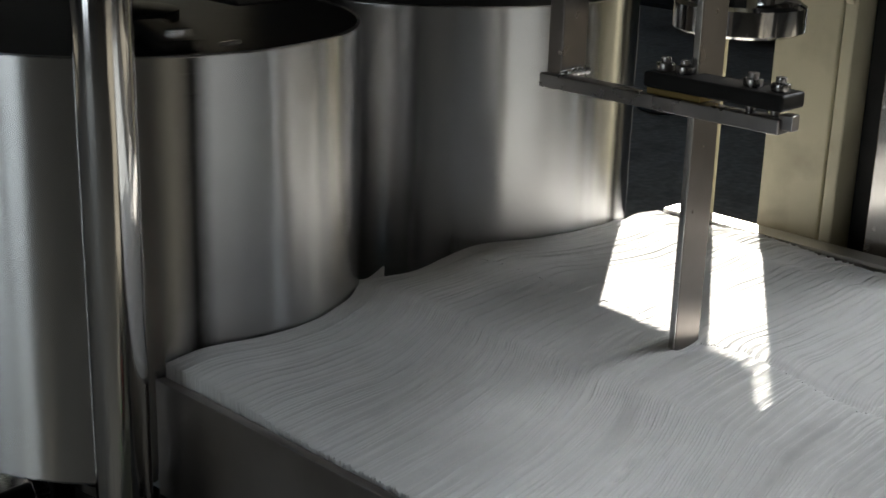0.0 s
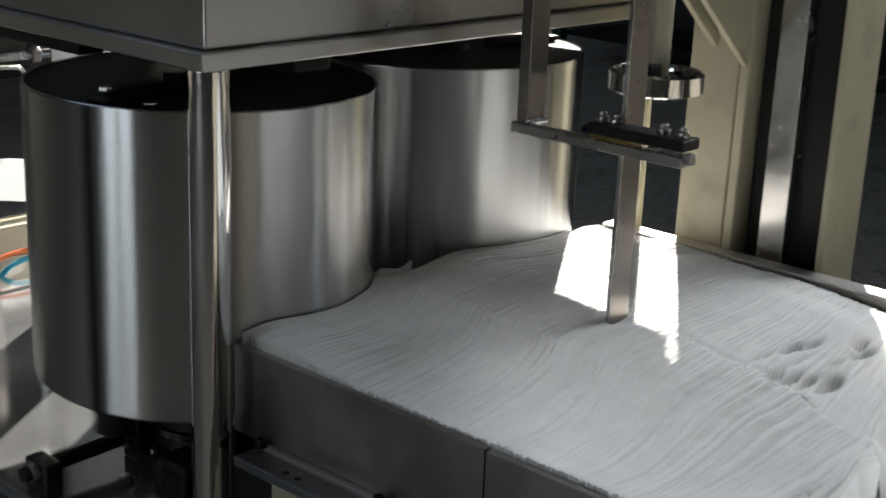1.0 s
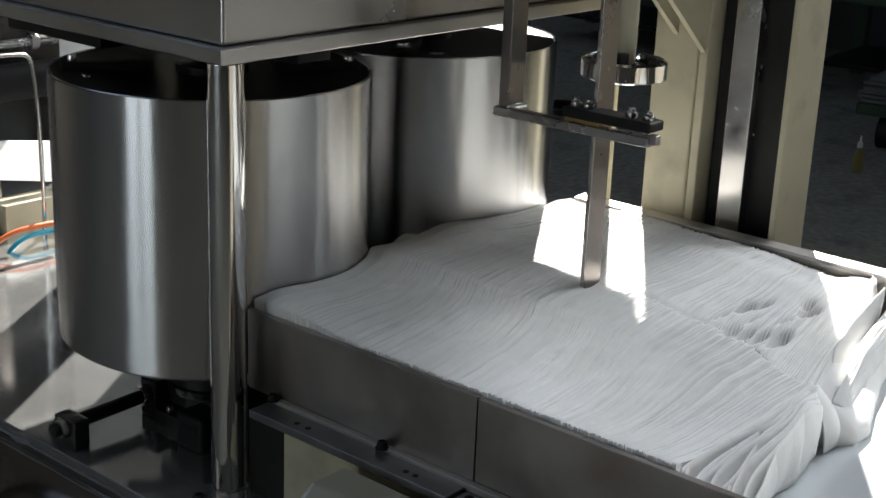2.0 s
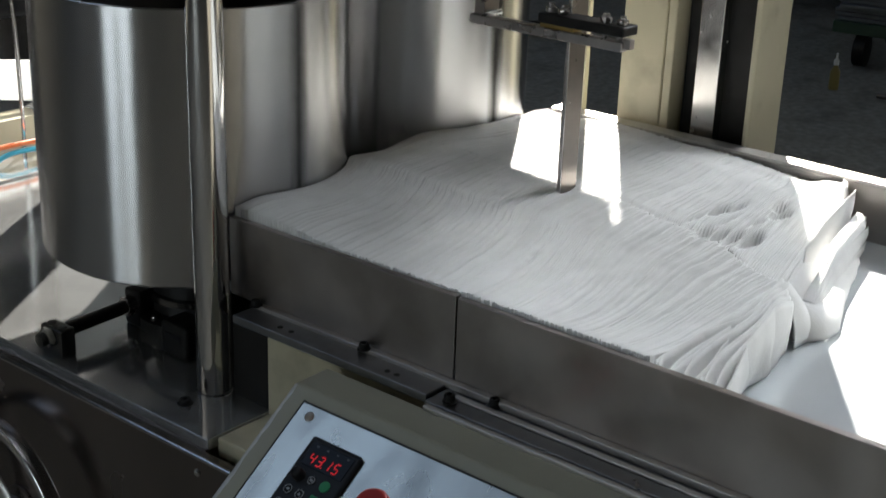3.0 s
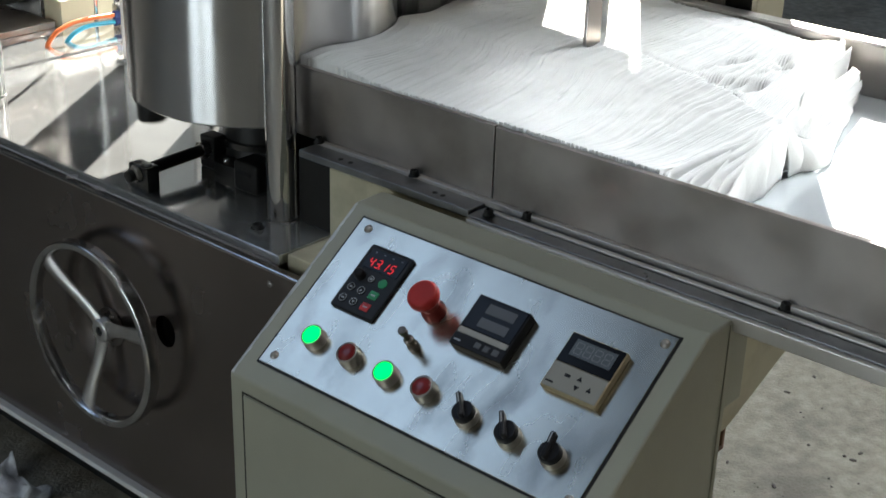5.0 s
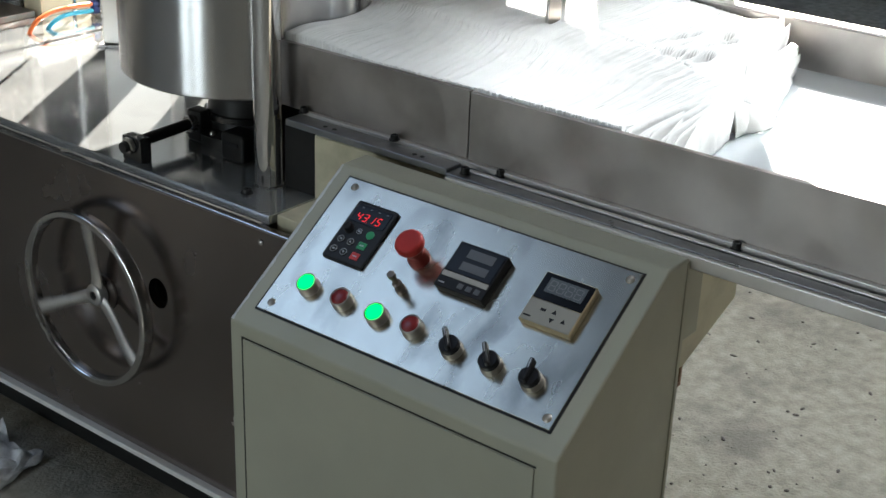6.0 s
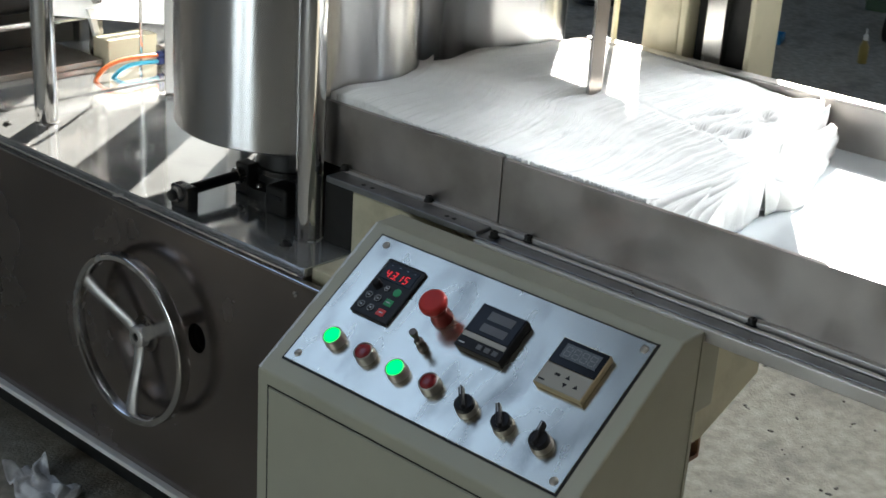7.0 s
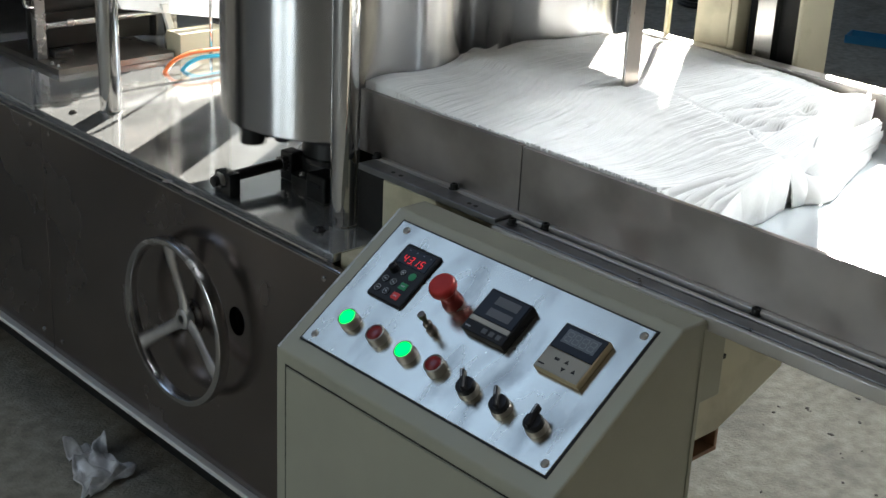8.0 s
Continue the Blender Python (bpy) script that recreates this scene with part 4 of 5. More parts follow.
console_thing, plate = console()


def push_button(u, v, lens, label):
    b = bmesh.new()
    r, h = 0.0165, 0.0155
    lathe(b, [(0, 0), (r, 0), (r, 0.003), (r - 0.001, 0.005), (r - 0.001, h - 0.001), (r - 0.002, h), (r - 0.0035, h), (r - 0.0035, h - 0.004), (0, h - 0.004)], 36, pose(u, v, 0.0035))
    k = part("push_button", b, M_BEZEL, console_thing, label, PANEL)
    b = bmesh.new()
    lathe(b, [(0, 0.004), (r - 0.0038, 0.004), (r - 0.0038, h - 0.001), (r - 0.006, h + 0.0004), (0, h + 0.0012)], 36, pose(u, v, 0.0035))
    part("lens", b, lens, k)


push_button(-0.1975, -0.0655, M_GREEN_LIT, "lit green push button in a metal bezel")
push_button(-0.132, -0.067, M_DARKRED, "dark red push button in a metal bezel")
push_button(-0.067, -0.069, M_GREEN_LIT, "lit green push button in a metal bezel")
push_button(-0.0055, -0.066, M_DARKRED, "dark red push button in a metal bezel")


def selector(u, v, turn):
    b = bmesh.new()
    r, h = 0.0160, 0.010
    lathe(b, [(0, 0), (r, 0), (r, 0.003), (r - 0.001, 0.005), (r - 0.001, h), (r - 0.003, h + 0.001), (0, h + 0.001)], 36, pose(u, v, 0.0035))
    k = part("selector_switch", b, M_BEZEL, console_thing, "black selector knob in a metal bezel", PANEL)
    m = pose(u, v, 0.0035, 0, 0, turn)
    b = bmesh.new()
    lathe(b, [(0, h), (r - 0.0015, h), (r - 0.0018, h + 0.007), (r - 0.0032, h + 0.009), (0, h + 0.009)], 32, m)
    t = bmesh.new()
    rbox(t, (-0.0034, -0.0120, h + 0.006), (0.0034, 0.0215, h + 0.0185), 0.0022)
    merge(b, t, m)
    part("knob", b, M_CTL, k)
    b = bmesh.new()
    t = bmesh.new()
    rbox(t, (-0.0008, 0.006, h + 0.0182), (0.0008, 0.0190, h + 0.0191))
    merge(b, t, m)
    part("pointer_line", b, M_KEYGREY, k)


for u, turn in ((0.0655, 40), (0.130, 37), (0.194, 8)):
    selector(u, -0.0725, turn)


M_STOPNECK = mat("oily_red_neck", (0.24, 0.035, 0.03), 0.28, 0.35, vary=0.15, vscale=40)


def emergency_stop(u, v):
    b = bmesh.new()
    m = pose(u, v, 0.0035)
    lathe(b, [(0, 0), (0.0165, 0), (0.0165, 0.006), (0.0150, 0.008), (0.0142, 0.016), (0.0128, 0.017), (0.0126, 0.029), (0, 0.029)], 40, m)
    k = part("emergency_stop", b, M_STOPNECK, console_thing, "worn red mushroom stop button", PANEL)
    b = bmesh.new()
    lathe(b, [(0, 0.028), (0.0135, 0.028), (0.0195, 0.0320), (0.0212, 0.036), (0.0212, 0.0420), (0.0195, 0.0455), (0.0170, 0.0465), (0.0155, 0.0457), (0, 0.0462)], 44, m)
    part("mushroom_head", b, M_RED, k)


emergency_stop(-0.064, 0.0345)


M_SMUDGED = mat("smudged_steel", (0.20, 0.17, 0.145), 0.42, 0.9, vary=0.2, vscale=60)


def key_switch(u, v):
    b = bmesh.new()
    lathe(b, [(0, 0), (0.0080, 0), (0.0080, 0.005), (0.0055, 0.007), (0.0048, 0.012), (0.0068, 0.014), (0.0068, 0.019), (0.0040, 0.021), (0.0036, 0.032), (0.0058, 0.034), (0.0058, 0.041), (0, 0.042)], 24, pose(u, v, 0.0035))
    part("toggle_switch", b, M_SMUDGED, console_thing, "small steel toggle switch", PANEL)


key_switch(-0.060, -0.019)


LIT = {"1": "bc", "3": "abgcd", "4": "fgbc", "5": "afgcd"}


def lit_number(text, u, v, h, parent):
    """Glowing seven-segment figures that lean a little; a full stop sits after its figure."""
    dw, dh, th, step = 0.0066, 0.0122, 0.0014, 0.0122
    bars = {"a": (0, dh, dw, dh), "g": (0, dh / 2, dw, dh / 2), "d": (0, 0, dw, 0), "f": (0, dh / 2, 0, dh), "b": (dw, dh / 2, dw, dh), "e": (0, 0, 0, dh / 2), "c": (dw, 0, dw, dh / 2)}
    lean = Matrix(((1, 0.16, 0, 0), (0, 1, 0, 0), (0, 0, 1, 0), (0, 0, 0, 1)))
    for sign in text:
        b = bmesh.new()
        if sign == ".":
            u -= step
            rbox(b, (dw + 0.0022, -0.0007, 0), (dw + 0.0036, 0.0007, 0.0004))
        else:
            for x0, y0, x1, y1 in (bars[c] for c in LIT[sign]):
                flat_bar = (th * 0.5 + 0.0004) if y0 == y1 else th * 0.5
                upright = th * 0.5 if y0 == y1 else -0.0005
                rbox(b, (x0 + (0.0007 if y0 == y1 else -flat_bar), y0 - upright, 0), (x1 - (0.0007 if y0 == y1 else -flat_bar), y1 + upright, 0.0004))
        bmesh.ops.transform(b, matrix=Matrix.Translation((u, v, h)) @ lean, verts=b.verts[:])
        part("digit", b, M_REDLED, parent, "glowing red figure")
        u += step


def keypad():
    b = bmesh.new()
    rbox(b, (-0.213, -0.0135, 0.0035), (-0.1365, 0.090, 0.0085), 0.004, 3)
    k = part("drive_keypad", b, M_KEYPAD, console_thing, "dark grey drive keypad with red digits", PANEL)
    flat("display_window", -0.2065, 0.0535, -0.143, 0.084, 0.0084, 0.0092, M_SCREEN, k)
    lit_number("43.15", -0.1985, 0.0580, 0.0093, k)
    for i in range(4):
        flat("indicator", -0.199 + i * 0.0155, 0.0785, -0.1955 + i * 0.0155, 0.0802, 0.0091, 0.0094, M_SEG, k, 0.0)
    b = bmesh.new()
    lathe(b, [(0, 0), (0.0078, 0), (0.0072, 0.010), (0.005, 0.012), (0, 0.012)], 24, pose(-0.196, 0.040, 0.0085))
    part("dial", b, M_CTL, k)

    def key(u, v, r, material, mark):
        q = bmesh.new()
        lathe(q, [(0, 0), (r, 0), (r, 0.001), (r - 0.0008, 0.0016), (0, 0.0018)], 22, pose(u, v, 0.0085))
        o = part("key", q, material, k)
        if mark:
            q = bmesh.new()
            lathe(q, [(r - 0.0013, 0.0018), (r - 0.0006, 0.0018), (r - 0.0006, 0.0021), (r - 0.0013, 0.0021)], 22, pose(u, v, 0.0085), True)
            if mark == "up":
                prism(q, [(u - 0.002, v - 0.0015), (u + 0.002, v - 0.0015), (u, v + 0.002)], 2, 0.0102, 0.0107)
            elif mark == "down":
                prism(q, [(u - 0.002, v + 0.0015), (u, v - 0.002), (u + 0.002, v + 0.0015)], 2, 0.0102, 0.0107)
            else:
                rbox(q, (u - 0.002, v - 0.0012, 0.0102), (u + 0.002, v + 0.0012, 0.0107))
            part("key_print", q, M_KEYGREY, o)

    key(-0.177, 0.0405, 0.0052, M_CTL, "bar")
    key(-0.157, 0.0405, 0.0068, M_KEYGREEN, "")
    key(-0.198, 0.0205, 0.0062, M_CTL, "bar")
    key(-0.180, 0.0205, 0.0062, M_CTL, "up")
    key(-0.199, 0.0020, 0.0062, M_CTL, "bar")
    key(-0.180, 0.0020, 0.0062, M_CTL, "down")
    flat("key", -0.166, 0.0145, -0.151, 0.0265, 0.0084, 0.0100, M_KEYGREEN, k, 0.001)
    flat("key", -0.166, -0.0045, -0.151, 0.0075, 0.0084, 0.0100, M_KEYRED, k, 0.001)
    for v in (0.0205, 0.0015):
        flat("key_print", -0.162, v - 0.001, -0.155, v + 0.001, 0.01, 0.0103, M_KEYGREY, k, 0.0)


keypad()


def segment_digits(u0, v0, w, h, n, level, parent, material):
    """Unlit figures of a display, each of seven bars."""
    step = w / n
    for k in range(n):
        b = bmesh.new()
        u, dw, t = u0 + k * step + step * 0.18, step * 0.62, 0.0011
        for lo, hi in (((u, v0), (u + dw, v0 + t)), ((u, v0 + h / 2 - t / 2), (u + dw, v0 + h / 2 + t / 2)), ((u, v0 + h - t), (u + dw, v0 + h)),
                       ((u - t, v0 + t), (u, v0 + h / 2 - t)), ((u - t, v0 + h / 2 + t), (u, v0 + h - t)), ((u + dw, v0 + t), (u + dw + t, v0 + h / 2 - t)), ((u + dw, v0 + h / 2 + t), (u + dw + t, v0 + h - t))):
            rbox(b, (*lo, level), (*hi, level + 0.0003))
        part("digit", b, material, parent)


def temperature_controller():
    b = bmesh.new()
    rbox(b, (-0.0105, 0.001, 0.0035), (0.071, 0.0765, 0.0185), 0.0015)
    k = part("temperature_controller", b, M_CTL, console_thing, "black square temperature controller with dark windows", PANEL)
    flat("face", -0.008, 0.0275, 0.0685, 0.074, 0.0183, 0.0195, M_SCREEN, k, 0.001)
    flat("band", -0.008, 0.0185, 0.0685, 0.0265, 0.0183, 0.0198, M_CTLGREY, k, 0.0008, "grey band")
    for v0, v1 in ((0.054, 0.068), (0.034, 0.047)):
        w = flat("display_window", 0.012, v0, 0.056, v1, 0.0194, 0.0199, M_SEG, k, 0.0)
    for u in (0.030, 0.044, 0.058):
        flat("key", u - 0.0045, 0.0065, u + 0.0045, 0.0145, 0.0183, 0.0196, M_SEG, k, 0.001)
    flat("print_bar", -0.006, 0.007, 0.004, 0.009, 0.0184, 0.0188, M_KEYGREY, k, 0.0)


temperature_controller()


def counter():
    b = bmesh.new()
    rbox(b, (0.131, -0.001, 0.0035), (0.2105, 0.0775, 0.0150), 0.0015)
    k = part("counter", b, M_CTLTAN, console_thing, "square counter with a dark display and yellowed sides", PANEL)
    flat("face", 0.1325, 0.0355, 0.209, 0.076, 0.0148, 0.0158, M_SCREEN, k, 0.001)
    flat("face", 0.1325, 0.0005, 0.209, 0.0345, 0.0148, 0.0156, M_CTLFACE, k, 0.001, "pale grey key face")
    flat("display_window", 0.143, 0.0475, 0.201, 0.0700, 0.0157, 0.0162, M_KEYGREY2, k, 0.0)
    segment_digits(0.145, 0.0505, 0.054, 0.016, 4, 0.0162, k, M_DIGIT)
    for (u, v), shape in (((0.158, 0.022), "box"), ((0.175, 0.0235), "up"), ((0.176, 0.011), "down"), ((0.193, 0.015), "up")):
        b = bmesh.new()
        if shape == "box":
            rbox(b, (u - 0.004, v - 0.002, 0.0155), (u + 0.004, v + 0.002, 0.016))
        else:
            f = 1 if shape == "up" else -1
            tri = [(u - 0.0038, v - 0.003 * f), (u + 0.0038, v - 0.003 * f), (u, v + 0.0035 * f)]
            prism(b, tri, 2, 0.0155, 0.016)
        part("key_print", b, M_CTL, k)
    flat("print_bar", 0.135, 0.006, 0.146, 0.0085, 0.0155, 0.0159, M_CTL, k, 0.0)


M_CTLFACE = mat("pale_grey_face", (0.26, 0.25, 0.225), 0.5, vary=0.04)
M_DIGIT = mat("pale_segments", (0.18, 0.19, 0.20), 0.5)
M_KEYGREY2 = mat("grey_display", (0.085, 0.095, 0.105), 0.3)
counter()


# ---- the handwheel ----
WHEEL = (0.640, 1.478, 0.455)


def handwheel():
    t = thing("handwheel", "bright turned handwheel with three cast spokes on the cabinet front", "handwheel", WHEEL)
    m = pose(0, 0, 0, 0, 90, 0)
    b = bmesh.new()
    lathe(b, [(0.156, -0.023), (0.1645, -0.023), (0.1675, -0.020), (0.1675, -0.002), (0.165, 0.001), (0.159, 0.001), (0.153, -0.003), (0.152, -0.017)], 96, m, True)
    part("rim", b, M_RIM, t, "bright polished rim")
    b = bmesh.new()
    lathe(b, [(0.0085, 0.002), (0.018, 0.002), (0.021, 0.005), (0.022, 0.019), (0.017, 0.021), (0.0085, 0.021)], 40, m, True)
    part("hub", b, M_SPOKE, t)
    b = bmesh.new()
    rod(b, (0.005, 0, 0), (0.028, 0, 0), 0.0085, 20)
    part("shaft", b, M_BLACK, t)
    for k in range(3):
        b = bmesh.new()
        rings = []
        for i in range(9):
            f = i / 8
            r = 0.017 + 0.141 * f
            x = 0.011 - 0.022 * smooth(f)
            w, th = 0.0140 - 0.003 * math.sin(f * math.pi), 0.0055
            rings.append([b.verts.new((x + th * math.sin(a), r, w * math.cos(a))) for a in [j * math.pi / 5 for j in range(10)]])
        for p, q in zip(rings, rings[1:]):
            for j in range(10):
                b.faces.new((p[j], p[(j + 1) % 10], q[(j + 1) % 10], q[j]))
        part("spoke", b, M_SPOKE, t, "", pose(0, 0, 0, 120 * k, 0, 0))
    return t


wheel = handwheel()
b = bmesh.new()
lathe(b, [(0, 0), (0.035, 0), (0.035, 0.003), (0.02, 0.005), (0.02, 0.006), (0, 0.006)], 32, pose(0.668, WHEEL[1], WHEEL[2], 0, -90, 0))
tagged(solid("wheel_boss", b, M_BLADE, "dark steel boss on the cabinet behind the handwheel", "boss"))


# ---- the feeding section beyond the drums ----
def roller(x0, x1, y, z, r, material, label):
    t = thing("roller", label, "roller", (x0, y, z), "feed rollers")
    b = bmesh.new()
    rod(b, (0, 0, 0), (x1 - x0, 0, 0), r, 40)
    part("tube", b, material, t)
    rodpart("journal", (-0.03, 0, 0), (0.0, 0, 0), r * 0.35, M_STEEL, t)
    rodpart("journal", (x1 - x0, 0, 0), (x1 - x0 + 0.03, 0, 0), r * 0.35, M_STEEL, t)


Z2 = DECK + 0.003
roller(0.876, 1.205, 2.42, 0.812, 0.0085, M_RIM, "slim bright roller across the feed frame")
roller(0.876, 1.205, 2.46, 0.862, 0.030, M_BLACK, "dark rubber roller across the feed frame")
roller(0.876, 1.205, 2.44, 0.935, 0.020, M_PANEL, "dark steel roller across the feed frame")
roller(0.876, 1.205, 2.40, 1.02, 0.012, M_RIM, "slim bright roller across the feed frame")


def feed_frame():
    t = thing("roller_stand", "dark roller stand with a steel tray and upright side bars", "roller stand")
    boxpart("tray", (0.845, 2.305, Z2), (1.160, 2.62, Z2 + 0.015), M_TRAY, t, 0.0015, "dull steel tray plate")
    boxpart("side_bar", (0.846, 2.408, Z2 + 0.015), (0.872, 2.432, 1.10), M_STEEL, t, 0.002)
    boxpart("side_bar", (1.209, 2.408, Z2), (1.235, 2.432, 1.10), M_STEEL, t, 0.002)
    boxpart("back_plate", (0.872, 2.50, Z2 + 0.015), (1.209, 2.51, 1.06), M_BLACK, t, 0.002, "oily black back plate")
    boxpart("tie_bar", (0.872, 2.41, 1.06), (1.209, 2.43, 1.085), M_BLACK, t, 0.003)
    boxpart("clamp", (0.885, 2.395, Z2 + 0.015), (0.935, 2.43, Z2 + 0.034), M_OILY, t, 0.004)
    hook = bmesh.new()
    tube(hook, curve_pts([(0.845, 2.412, 0.90), (0.828, 2.41, 0.902), (0.822, 2.41, 0.885), (0.828, 2.41, 0.865), (0.845, 2.412, 0.862)], 6), 0.0028, 10)
    part("hook", hook, M_RIM, t, "small bright wire hook")
    for y in (2.33, 2.36):
        bolt((0.858, y, Z2 + 0.015), (0, 0, 1), 0.004, 0.006, "bolt", t, M_STEEL)


M_TRAY = mat("dull_tray", (0.34, 0.30, 0.26), 0.34, 1.0, vary=0.2, vscale=10, rvary=0.08)
feed_frame()


def cross_shaft():
    t = thing("cross_shaft", "bright steel shaft with collars across the feed unit", "shaft", (1.24, 2.55, 1.055))
    rodpart("rod", (0, 0, 0), (0.46, 0, 0), 0.011, M_RIM, t)
    for x in (0.03, 0.17):
        rodpart("collar", (x, 0, 0), (x + 0.02, 0, 0), 0.019, M_STEEL, t)
    boxpart("bearing", (0.42, -0.03, -0.335), (0.46, 0.03, 0.03), M_OILY, t, 0.004)
    boxpart("bearing", (0.0, -0.03, -0.335), (0.03, 0.03, 0.03), M_OILY, t, 0.004)
    rodpart("drum", (0.035, 0.06, -0.10), (0.41, 0.06, -0.10), 0.042, M_CTL, t, "black rubber drum")


cross_shaft()


def boxed_strut():
    """A white strut that carries the guide board."""
    q = bmesh.new()
    prism(q, [(1.205, Z2), (1.222, Z2), (1.190, 0.84), (1.172, 0.84)], 1, 2.378, 2.39, 0.0015)
    return solid("board_strut", q, M_WHITE, "slanting white strut behind the guide board", "strut")


def feed_housing():
    t = thing("feed_housing", "dark painted housing of the feed unit behind the rollers", "machine housing")
    boxpart("body", (0.70, 2.75, Z2), (1.75, 3.4, 1.45), M_OILY, t, 0.01)
    boxpart("cover", (0.69, 2.80, 0.80), (0.699, 3.3, 1.35), M_BLACK, t, 0.003)
    boxpart("rail", (0.70, 2.70, Z2), (0.76, 2.749, 1.30), M_BLACK, t, 0.004)


feed_housing()
b = bmesh.new()
prism(b, [(1.07, 0.852), (1.50, 0.752), (1.50, 0.86), (1.278, 0.902), (1.07, 0.93)], 1, 0.0, 0.012, 0.002)
for v in b.verts:
    rise = v.co.z - 0.79
    v.co = Vector((v.co.x, 2.345 + v.co.y + rise * 0.85, 0.79 + rise * 0.72))
tie = boxed_strut()
solid("guide_board", b, M_WHITE, "white plastic guide board leaning by the feed rollers", "guide board")
b = bmesh.new()
tube(b, curve_pts([(1.226, 2.245, Z2 - 0.002), (1.222, 2.235, 0.80), (1.200, 2.205, 0.98), (1.189, 2.20, 1.07), (1.182, 2.20, 1.095), (1.165, 2.20, 1.104), (1.10, 2.20, 1.108)], 8), 0.0045, 12)
solid("bent_pipe", b, M_POST, "thin bright bent pipe that stands on the deck", "pipe")
b = bmesh.new()
for lo, hi in (((1.168, 2.290, Z2), (1.31, 2.295, 0.780)), ((1.168, 2.295, Z2), (1.173, 2.350, 0.780)), ((1.305, 2.295, Z2), (1.31, 2.350, 0.780)), ((1.168, 2.350, Z2), (1.31, 2.355, 0.780)), ((1.173, 2.295, 0.770), (1.305, 2.350, 0.780))):
    rbox(b, lo, hi, 0.001)
solid("valve_cover", b, M_CREAM, "cream painted sheet cover on the feed deck", "cover")
b = bmesh.new()
tube(b, curve_pts([(1.064, 2.198, Z2 - 0.002), (1.070, 2.198, 0.727), (1.095, 2.199, 0.746), (1.14, 2.20, 0.757), (1.20, 2.20, 0.757), (1.245, 2.20, 0.754)], 8), 0.0052, 14)
solid("air_hose", b, M_ORANGE, "orange plastic air hose curling out of the deck", "hose")
b = bmesh.new()
tube(b, curve_pts([(1.112, 2.196, Z2 - 0.002), (1.118, 2.196, 0.724), (1.138, 2.196, 0.736), (1.175, 2.197, 0.743), (1.245, 2.198, 0.739)], 8), 0.0052, 14)
solid("air_hose", b, M_BLUE, "blue plastic air hose curling out of the deck", "hose")


def hose_fitting():
    t = thing("hose_fitting", "dark blue push-in hose fitting on a small block", "fitting", (1.26, 2.203, Z2))
    boxpart("block", (-0.005, -0.02, 0), (0.04, 0.02, 0.055), M_STEEL, t, 0.003)
    rodpart("collar", (-0.018, -0.003, 0.035), (-0.004, -0.003, 0.035), 0.009, M_NAVY, t)
    rodpart("collar", (-0.018, -0.005, 0.020), (-0.004, -0.005, 0.020), 0.009, M_NAVY, t)


M_NAVY = mat("navy_plastic", (0.02, 0.035, 0.14), 0.35)
hose_fitting()


# ---- on the floor and beyond ----
def rag():
    verts, faces = [], []
    n = 26
    for j in range(n):
        for i in range(n):
            u, v = i / (n - 1) - 0.5, j / (n - 1) - 0.5
            wide = 0.085 + 0.05 * math.exp(-((v + 0.12) / 0.16) ** 2) - 0.06 * max(0.0, -v - 0.25) / 0.25
            x, y = (u + 0.5) * wide - 0.045, v * 0.20
            x += 0.016 * noise.noise((u * 4, v * 4, 2.0))
            y += 0.020 * noise.noise((u * 4, v * 4, 7.0))
            z = 0.003 + 0.034 * abs(noise.noise((u * 2.6 + 3, v * 4.6 - u * 1.5, 1.0))) + 0.007 * abs(noise.noise((u * 9, v * 9, 5.0)))
            z += 0.035 * max(0.0, v - 0.3) / 0.2 * (2 * u) ** 2
            verts.append((x, y, z))
    for j in range(n - 1):
        for i in range(n - 1):
            a = j * n + i
            faces.append((a, a + 1, a + n + 1, a + n))
    me = bpy.data.meshes.new("rag")
    me.from_pydata(verts, [], faces)
    me.materials.append(M_RAG)
    me.polygons.foreach_set("use_smooth", [True] * len(me.polygons))
    ob = tagged(new("rag", me), "crumpled grubby white rag lying on the concrete", "rag")
    ob.matrix_basis = pose(0.592, 1.762, 0.0, 0, 0, -20)
    ob.modifiers.new("thickness", "SOLIDIFY").thickness = 0.001


rag()


def old_machine(x, y, w, d, h, turn):
    t = thing("old_machine", "dark green painted machine standing in the dim hall", "machine", m=pose(x, y, 0, 0, 0, turn), group="machines at the back")
    for sx in (0, 1):
        for sy in (0, 1):
            boxpart("leg", (sx * (d - 0.08), sy * (w - 0.08), 0), (sx * (d - 0.08) + 0.08, sy * (w - 0.08) + 0.08, 0.55), M_GREENP, t, 0.006)
    boxpart("bed", (0, 0, 0.55), (d, w, 0.72), M_GREENP, t, 0.01)
    boxpart("body", (0.15, 0.12, 0.72), (d - 0.1, w * 0.55, h), M_GREENP, t, 0.015)
    boxpart("shelf", (0.05, 0.08, 0.16), (d - 0.05, w - 0.08, 0.19), M_BLACK, t, 0.004)
    boxpart("cover", (0.08, w * 0.62, 0.72), (d - 0.2, w * 0.95, 0.95), M_GREYP, t, 0.01, "grey sheet cover")
    rodpart("roll", (0.2, 0.1, h + 0.06), (0.2, w * 0.6, h + 0.06), 0.06, M_BLADE, t)


old_machine(7.5, 2.1, 1.5, 0.9, 1.3, 4)
old_machine(7.6, 4.3, 1.7, 0.9, 1.2, -3)
old_machine(7.6, 0.2, 1.2, 0.9, 1.1, 2)


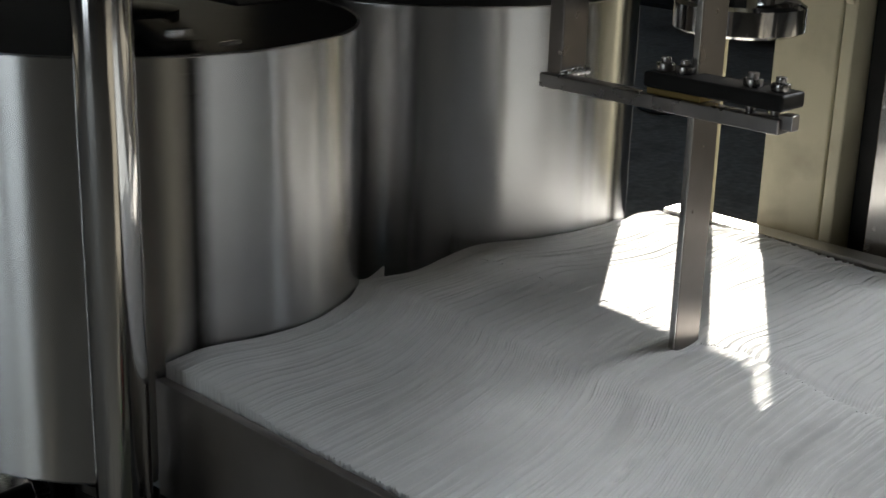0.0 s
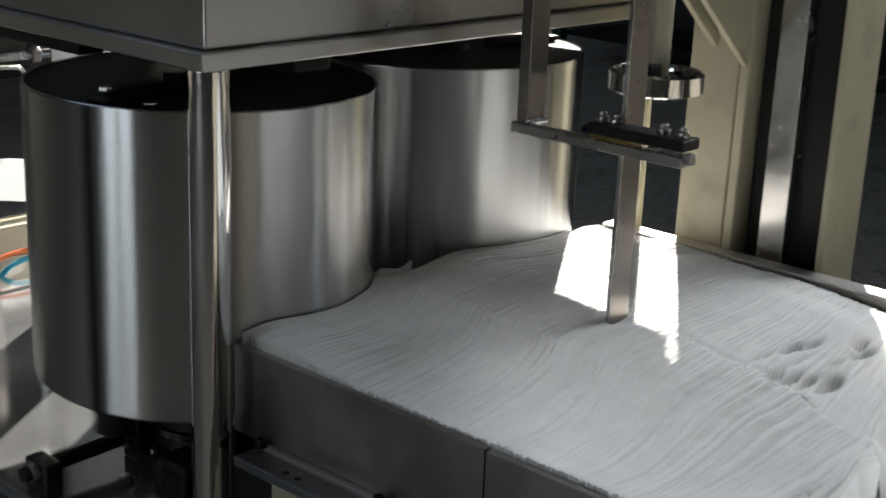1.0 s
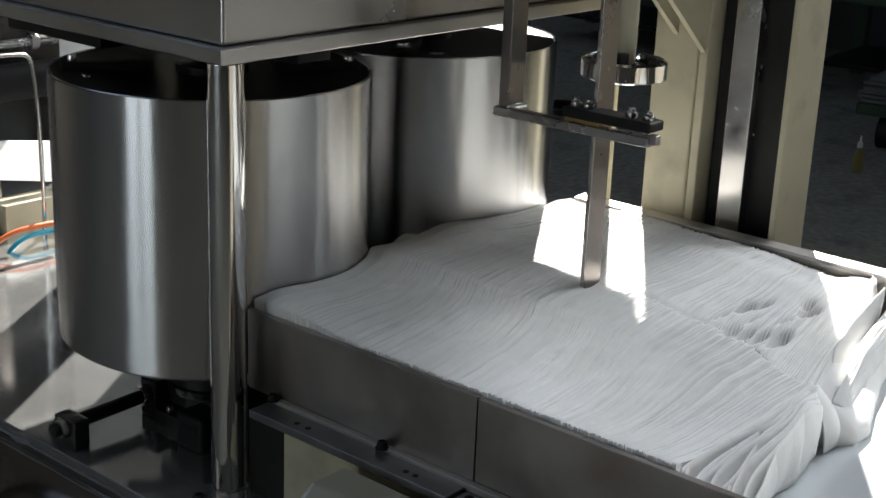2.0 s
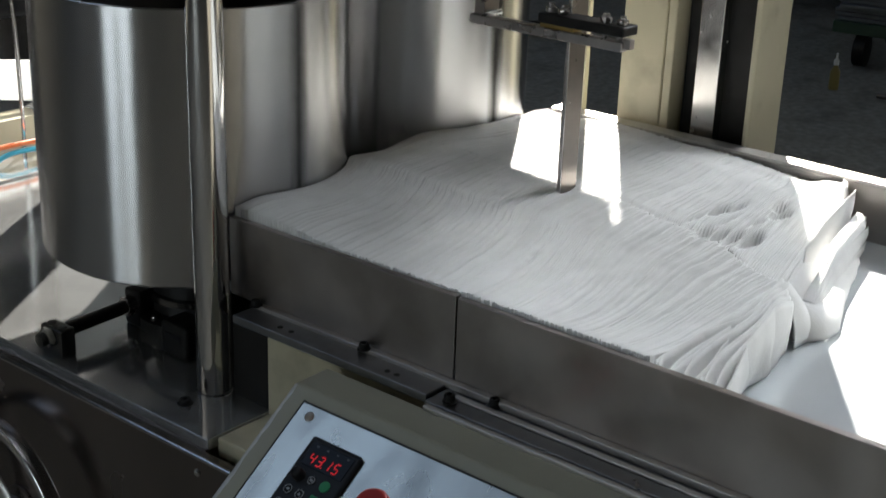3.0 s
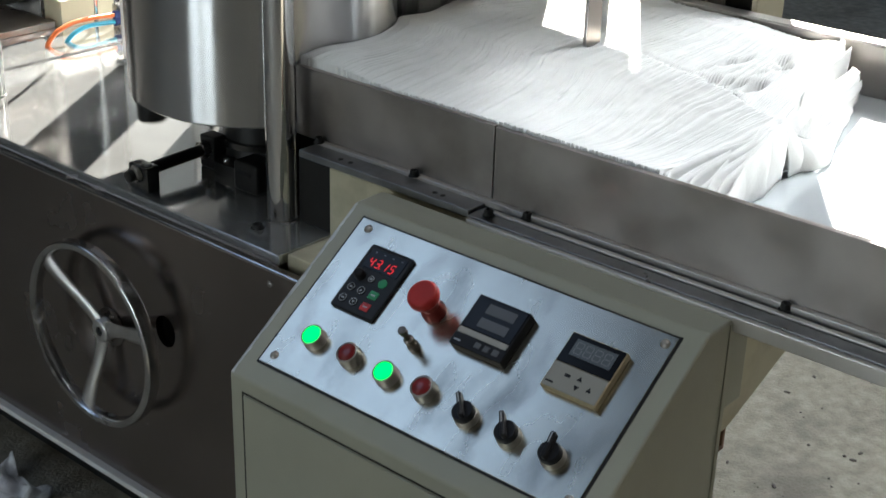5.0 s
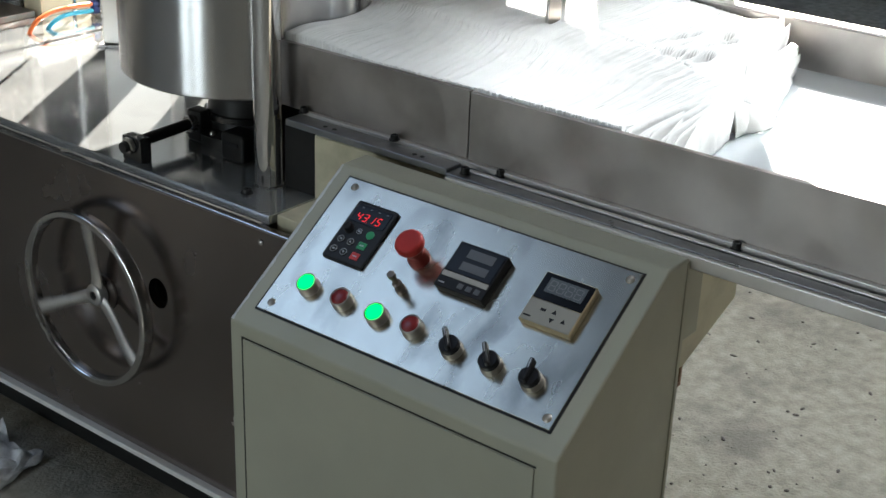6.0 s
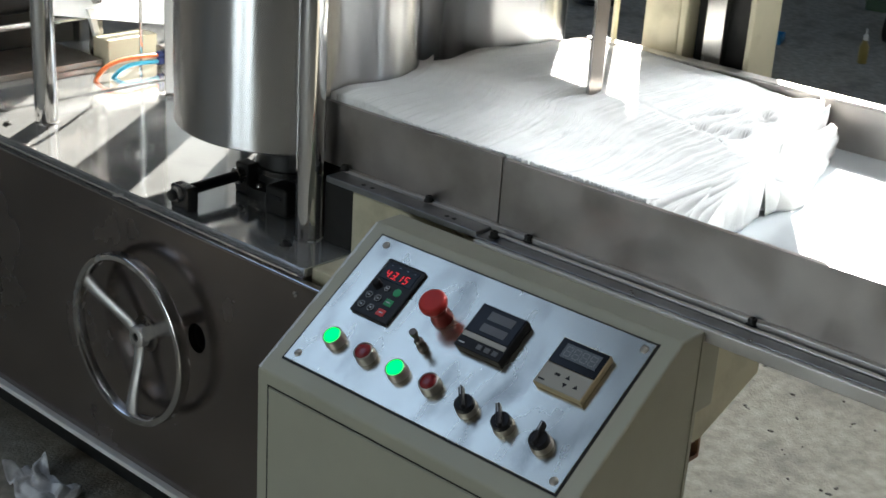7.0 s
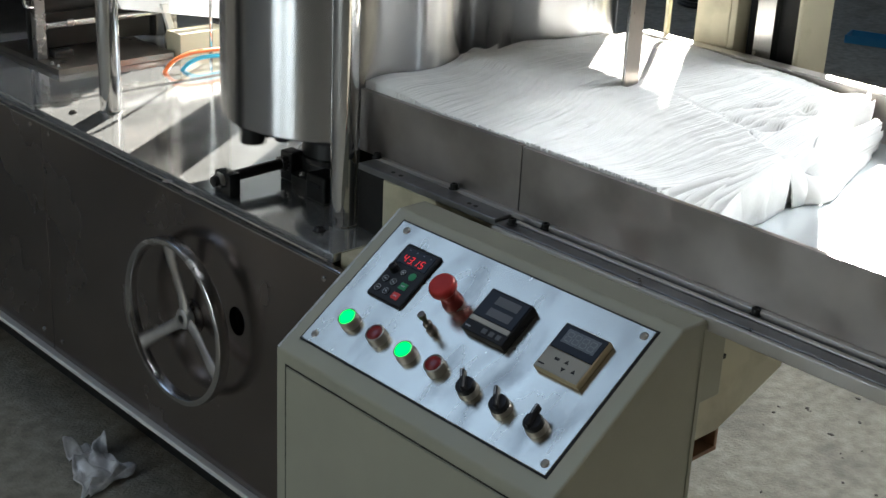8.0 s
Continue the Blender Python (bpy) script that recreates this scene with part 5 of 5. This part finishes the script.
def sheet_cart():
    t = thing("sheet_cart", "low green cart with a stack of pale grey sheets", "cart", m=pose(6.45, 1.55, 0, 0, 0, 8))
    boxpart("bed", (0, 0, 0.16), (0.8, 1.2, 0.22), M_GREENP, t, 0.006)
    for x in (0.05, 0.68):
        for y in (0.08, 1.02):
            rodpart("wheel", (x, y, 0.08), (x, y + 0.06, 0.08), 0.08, M_BLACK, t)
    rnd = random.Random(5)
    for k in range(6):
        dx, dy = rnd.uniform(-0.02, 0.02), rnd.uniform(-0.03, 0.03)
        boxpart("sheet", (0.02 + dx, 0.02 + dy, 0.222 + 0.022 * k), (0.78 + dx, 1.18 + dy, 0.240 + 0.022 * k), M_GREYP, t, 0.003)


sheet_cart()


def bottle(x, y):
    t = thing("bottle", "small yellow plastic bottle standing on the floor", "bottle", (x, y, 0))
    b = bmesh.new()
    lathe(b, [(0, 0), (0.022, 0), (0.024, 0.008), (0.024, 0.085), (0.011, 0.11), (0.011, 0.118), (0, 0.118)], 24)
    part("body", b, M_YELLOW, t)
    b = bmesh.new()
    lathe(b, [(0, 0.118), (0.013, 0.118), (0.013, 0.14), (0.005, 0.15), (0.005, 0.175), (0, 0.175)], 16)
    part("cap", b, M_WHITE, t)


bottle(5.78, 2.475)


def blue_tray():
    t = thing("tool_tray", "blue plastic tray on the floor", "tray", m=pose(5.80, 3.06, 0, 0, 0, 20))
    b = bmesh.new()
    for lo, hi in (((-0.08, -0.11, 0), (0.08, 0.11, 0.006)), ((-0.08, -0.11, 0.006), (-0.074, 0.11, 0.04)), ((0.074, -0.11, 0.006), (0.08, 0.11, 0.04)),
                   ((-0.074, -0.11, 0.006), (0.074, -0.104, 0.04)), ((-0.074, 0.104, 0.006), (0.074, 0.11, 0.04))):
        rbox(b, lo, hi, 0.002)
    part("shell", b, M_TRAYBLUE, t)


M_TRAYBLUE = mat("blue_tray_plastic", (0.02, 0.20, 0.42), 0.4, vary=0.06)
blue_tray()
b = bmesh.new()
rod(b, (5.78, 2.26, 0.012), (5.85, 1.55, 0.012), 0.012, 16)
solid("steel_bar", b, M_BLADE, "dark steel bar lying on the concrete", "bar")
b = bmesh.new()
tube(b, [(5.72 + (0.10 + 0.01 * math.sin(k * 0.7)) * math.cos(k * 0.35), 4.1 + 0.13 * math.sin(k * 0.35), 0.012 + 0.0009 * k) for k in range(44)], 0.01, 8)
solid("cable_coil", b, M_BLACK, "black cable lying coiled on the concrete", "cable")


def debris():
    """Chips and grit that lie about on the concrete."""
    rnd = random.Random(21)
    q = bmesh.new()
    for k in range(420):
        x, y = rnd.uniform(0.9, 3.4), rnd.uniform(-0.6, 1.4)
        if rnd.random() < 0.4:
            x, y = 1.15 + abs(rnd.gauss(0, 0.25)), 0.45 + rnd.gauss(0, 0.2)
        if 0.80 < x < 1.16 and y > 0.58:
            continue
        s = rnd.uniform(0.0015, 0.005)
        m = Matrix.Translation((x, y, s * 0.4)) @ Matrix.Rotation(rnd.uniform(0, 6.3), 4, "Z") @ Matrix.Diagonal((s * rnd.uniform(0.8, 2.2), s, s * 0.6, 1))
        bmesh.ops.create_icosphere(q, subdivisions=1, radius=1.0, matrix=m)
    solid("floor_grit", q, M_GRIT, "dark chips and grit scattered over the concrete", "grit", "stuff", 0)


M_GRIT = mat("grit", (0.10, 0.09, 0.08), 0.8, vary=0.5, vscale=30)
debris()


def motions():
    tenths = range(81)
    walk(drums[0], [(k * 0.1, pose(*DRUMS[0], DRUM_Z0, 0, 0, 250 - 41.4 * k)) for k in tenths])
    walk(drums[1], [(k * 0.1, pose(*DRUMS[1], DRUM_Z0, 0, 0, 105 + 41.4 * k)) for k in tenths])
    walk(wheel, [(k * 0.1, pose(*WHEEL, 12 + 41.4 * k, 0, 0)) for k in tenths])
    # the drums throw a fold to either side once in a turn
    walk(fold, [(k * 0.1, pose(1.165 - 0.075 * math.cos(radians(41.4 * k)), 1.217 - 0.005 * math.sin(radians(41.4 * k)), 0.966 + 0.010 * math.sin(radians(41.4 * k + 40)), 0, 0, 14 * math.cos(radians(41.4 * k)))) for k in tenths])


motions()
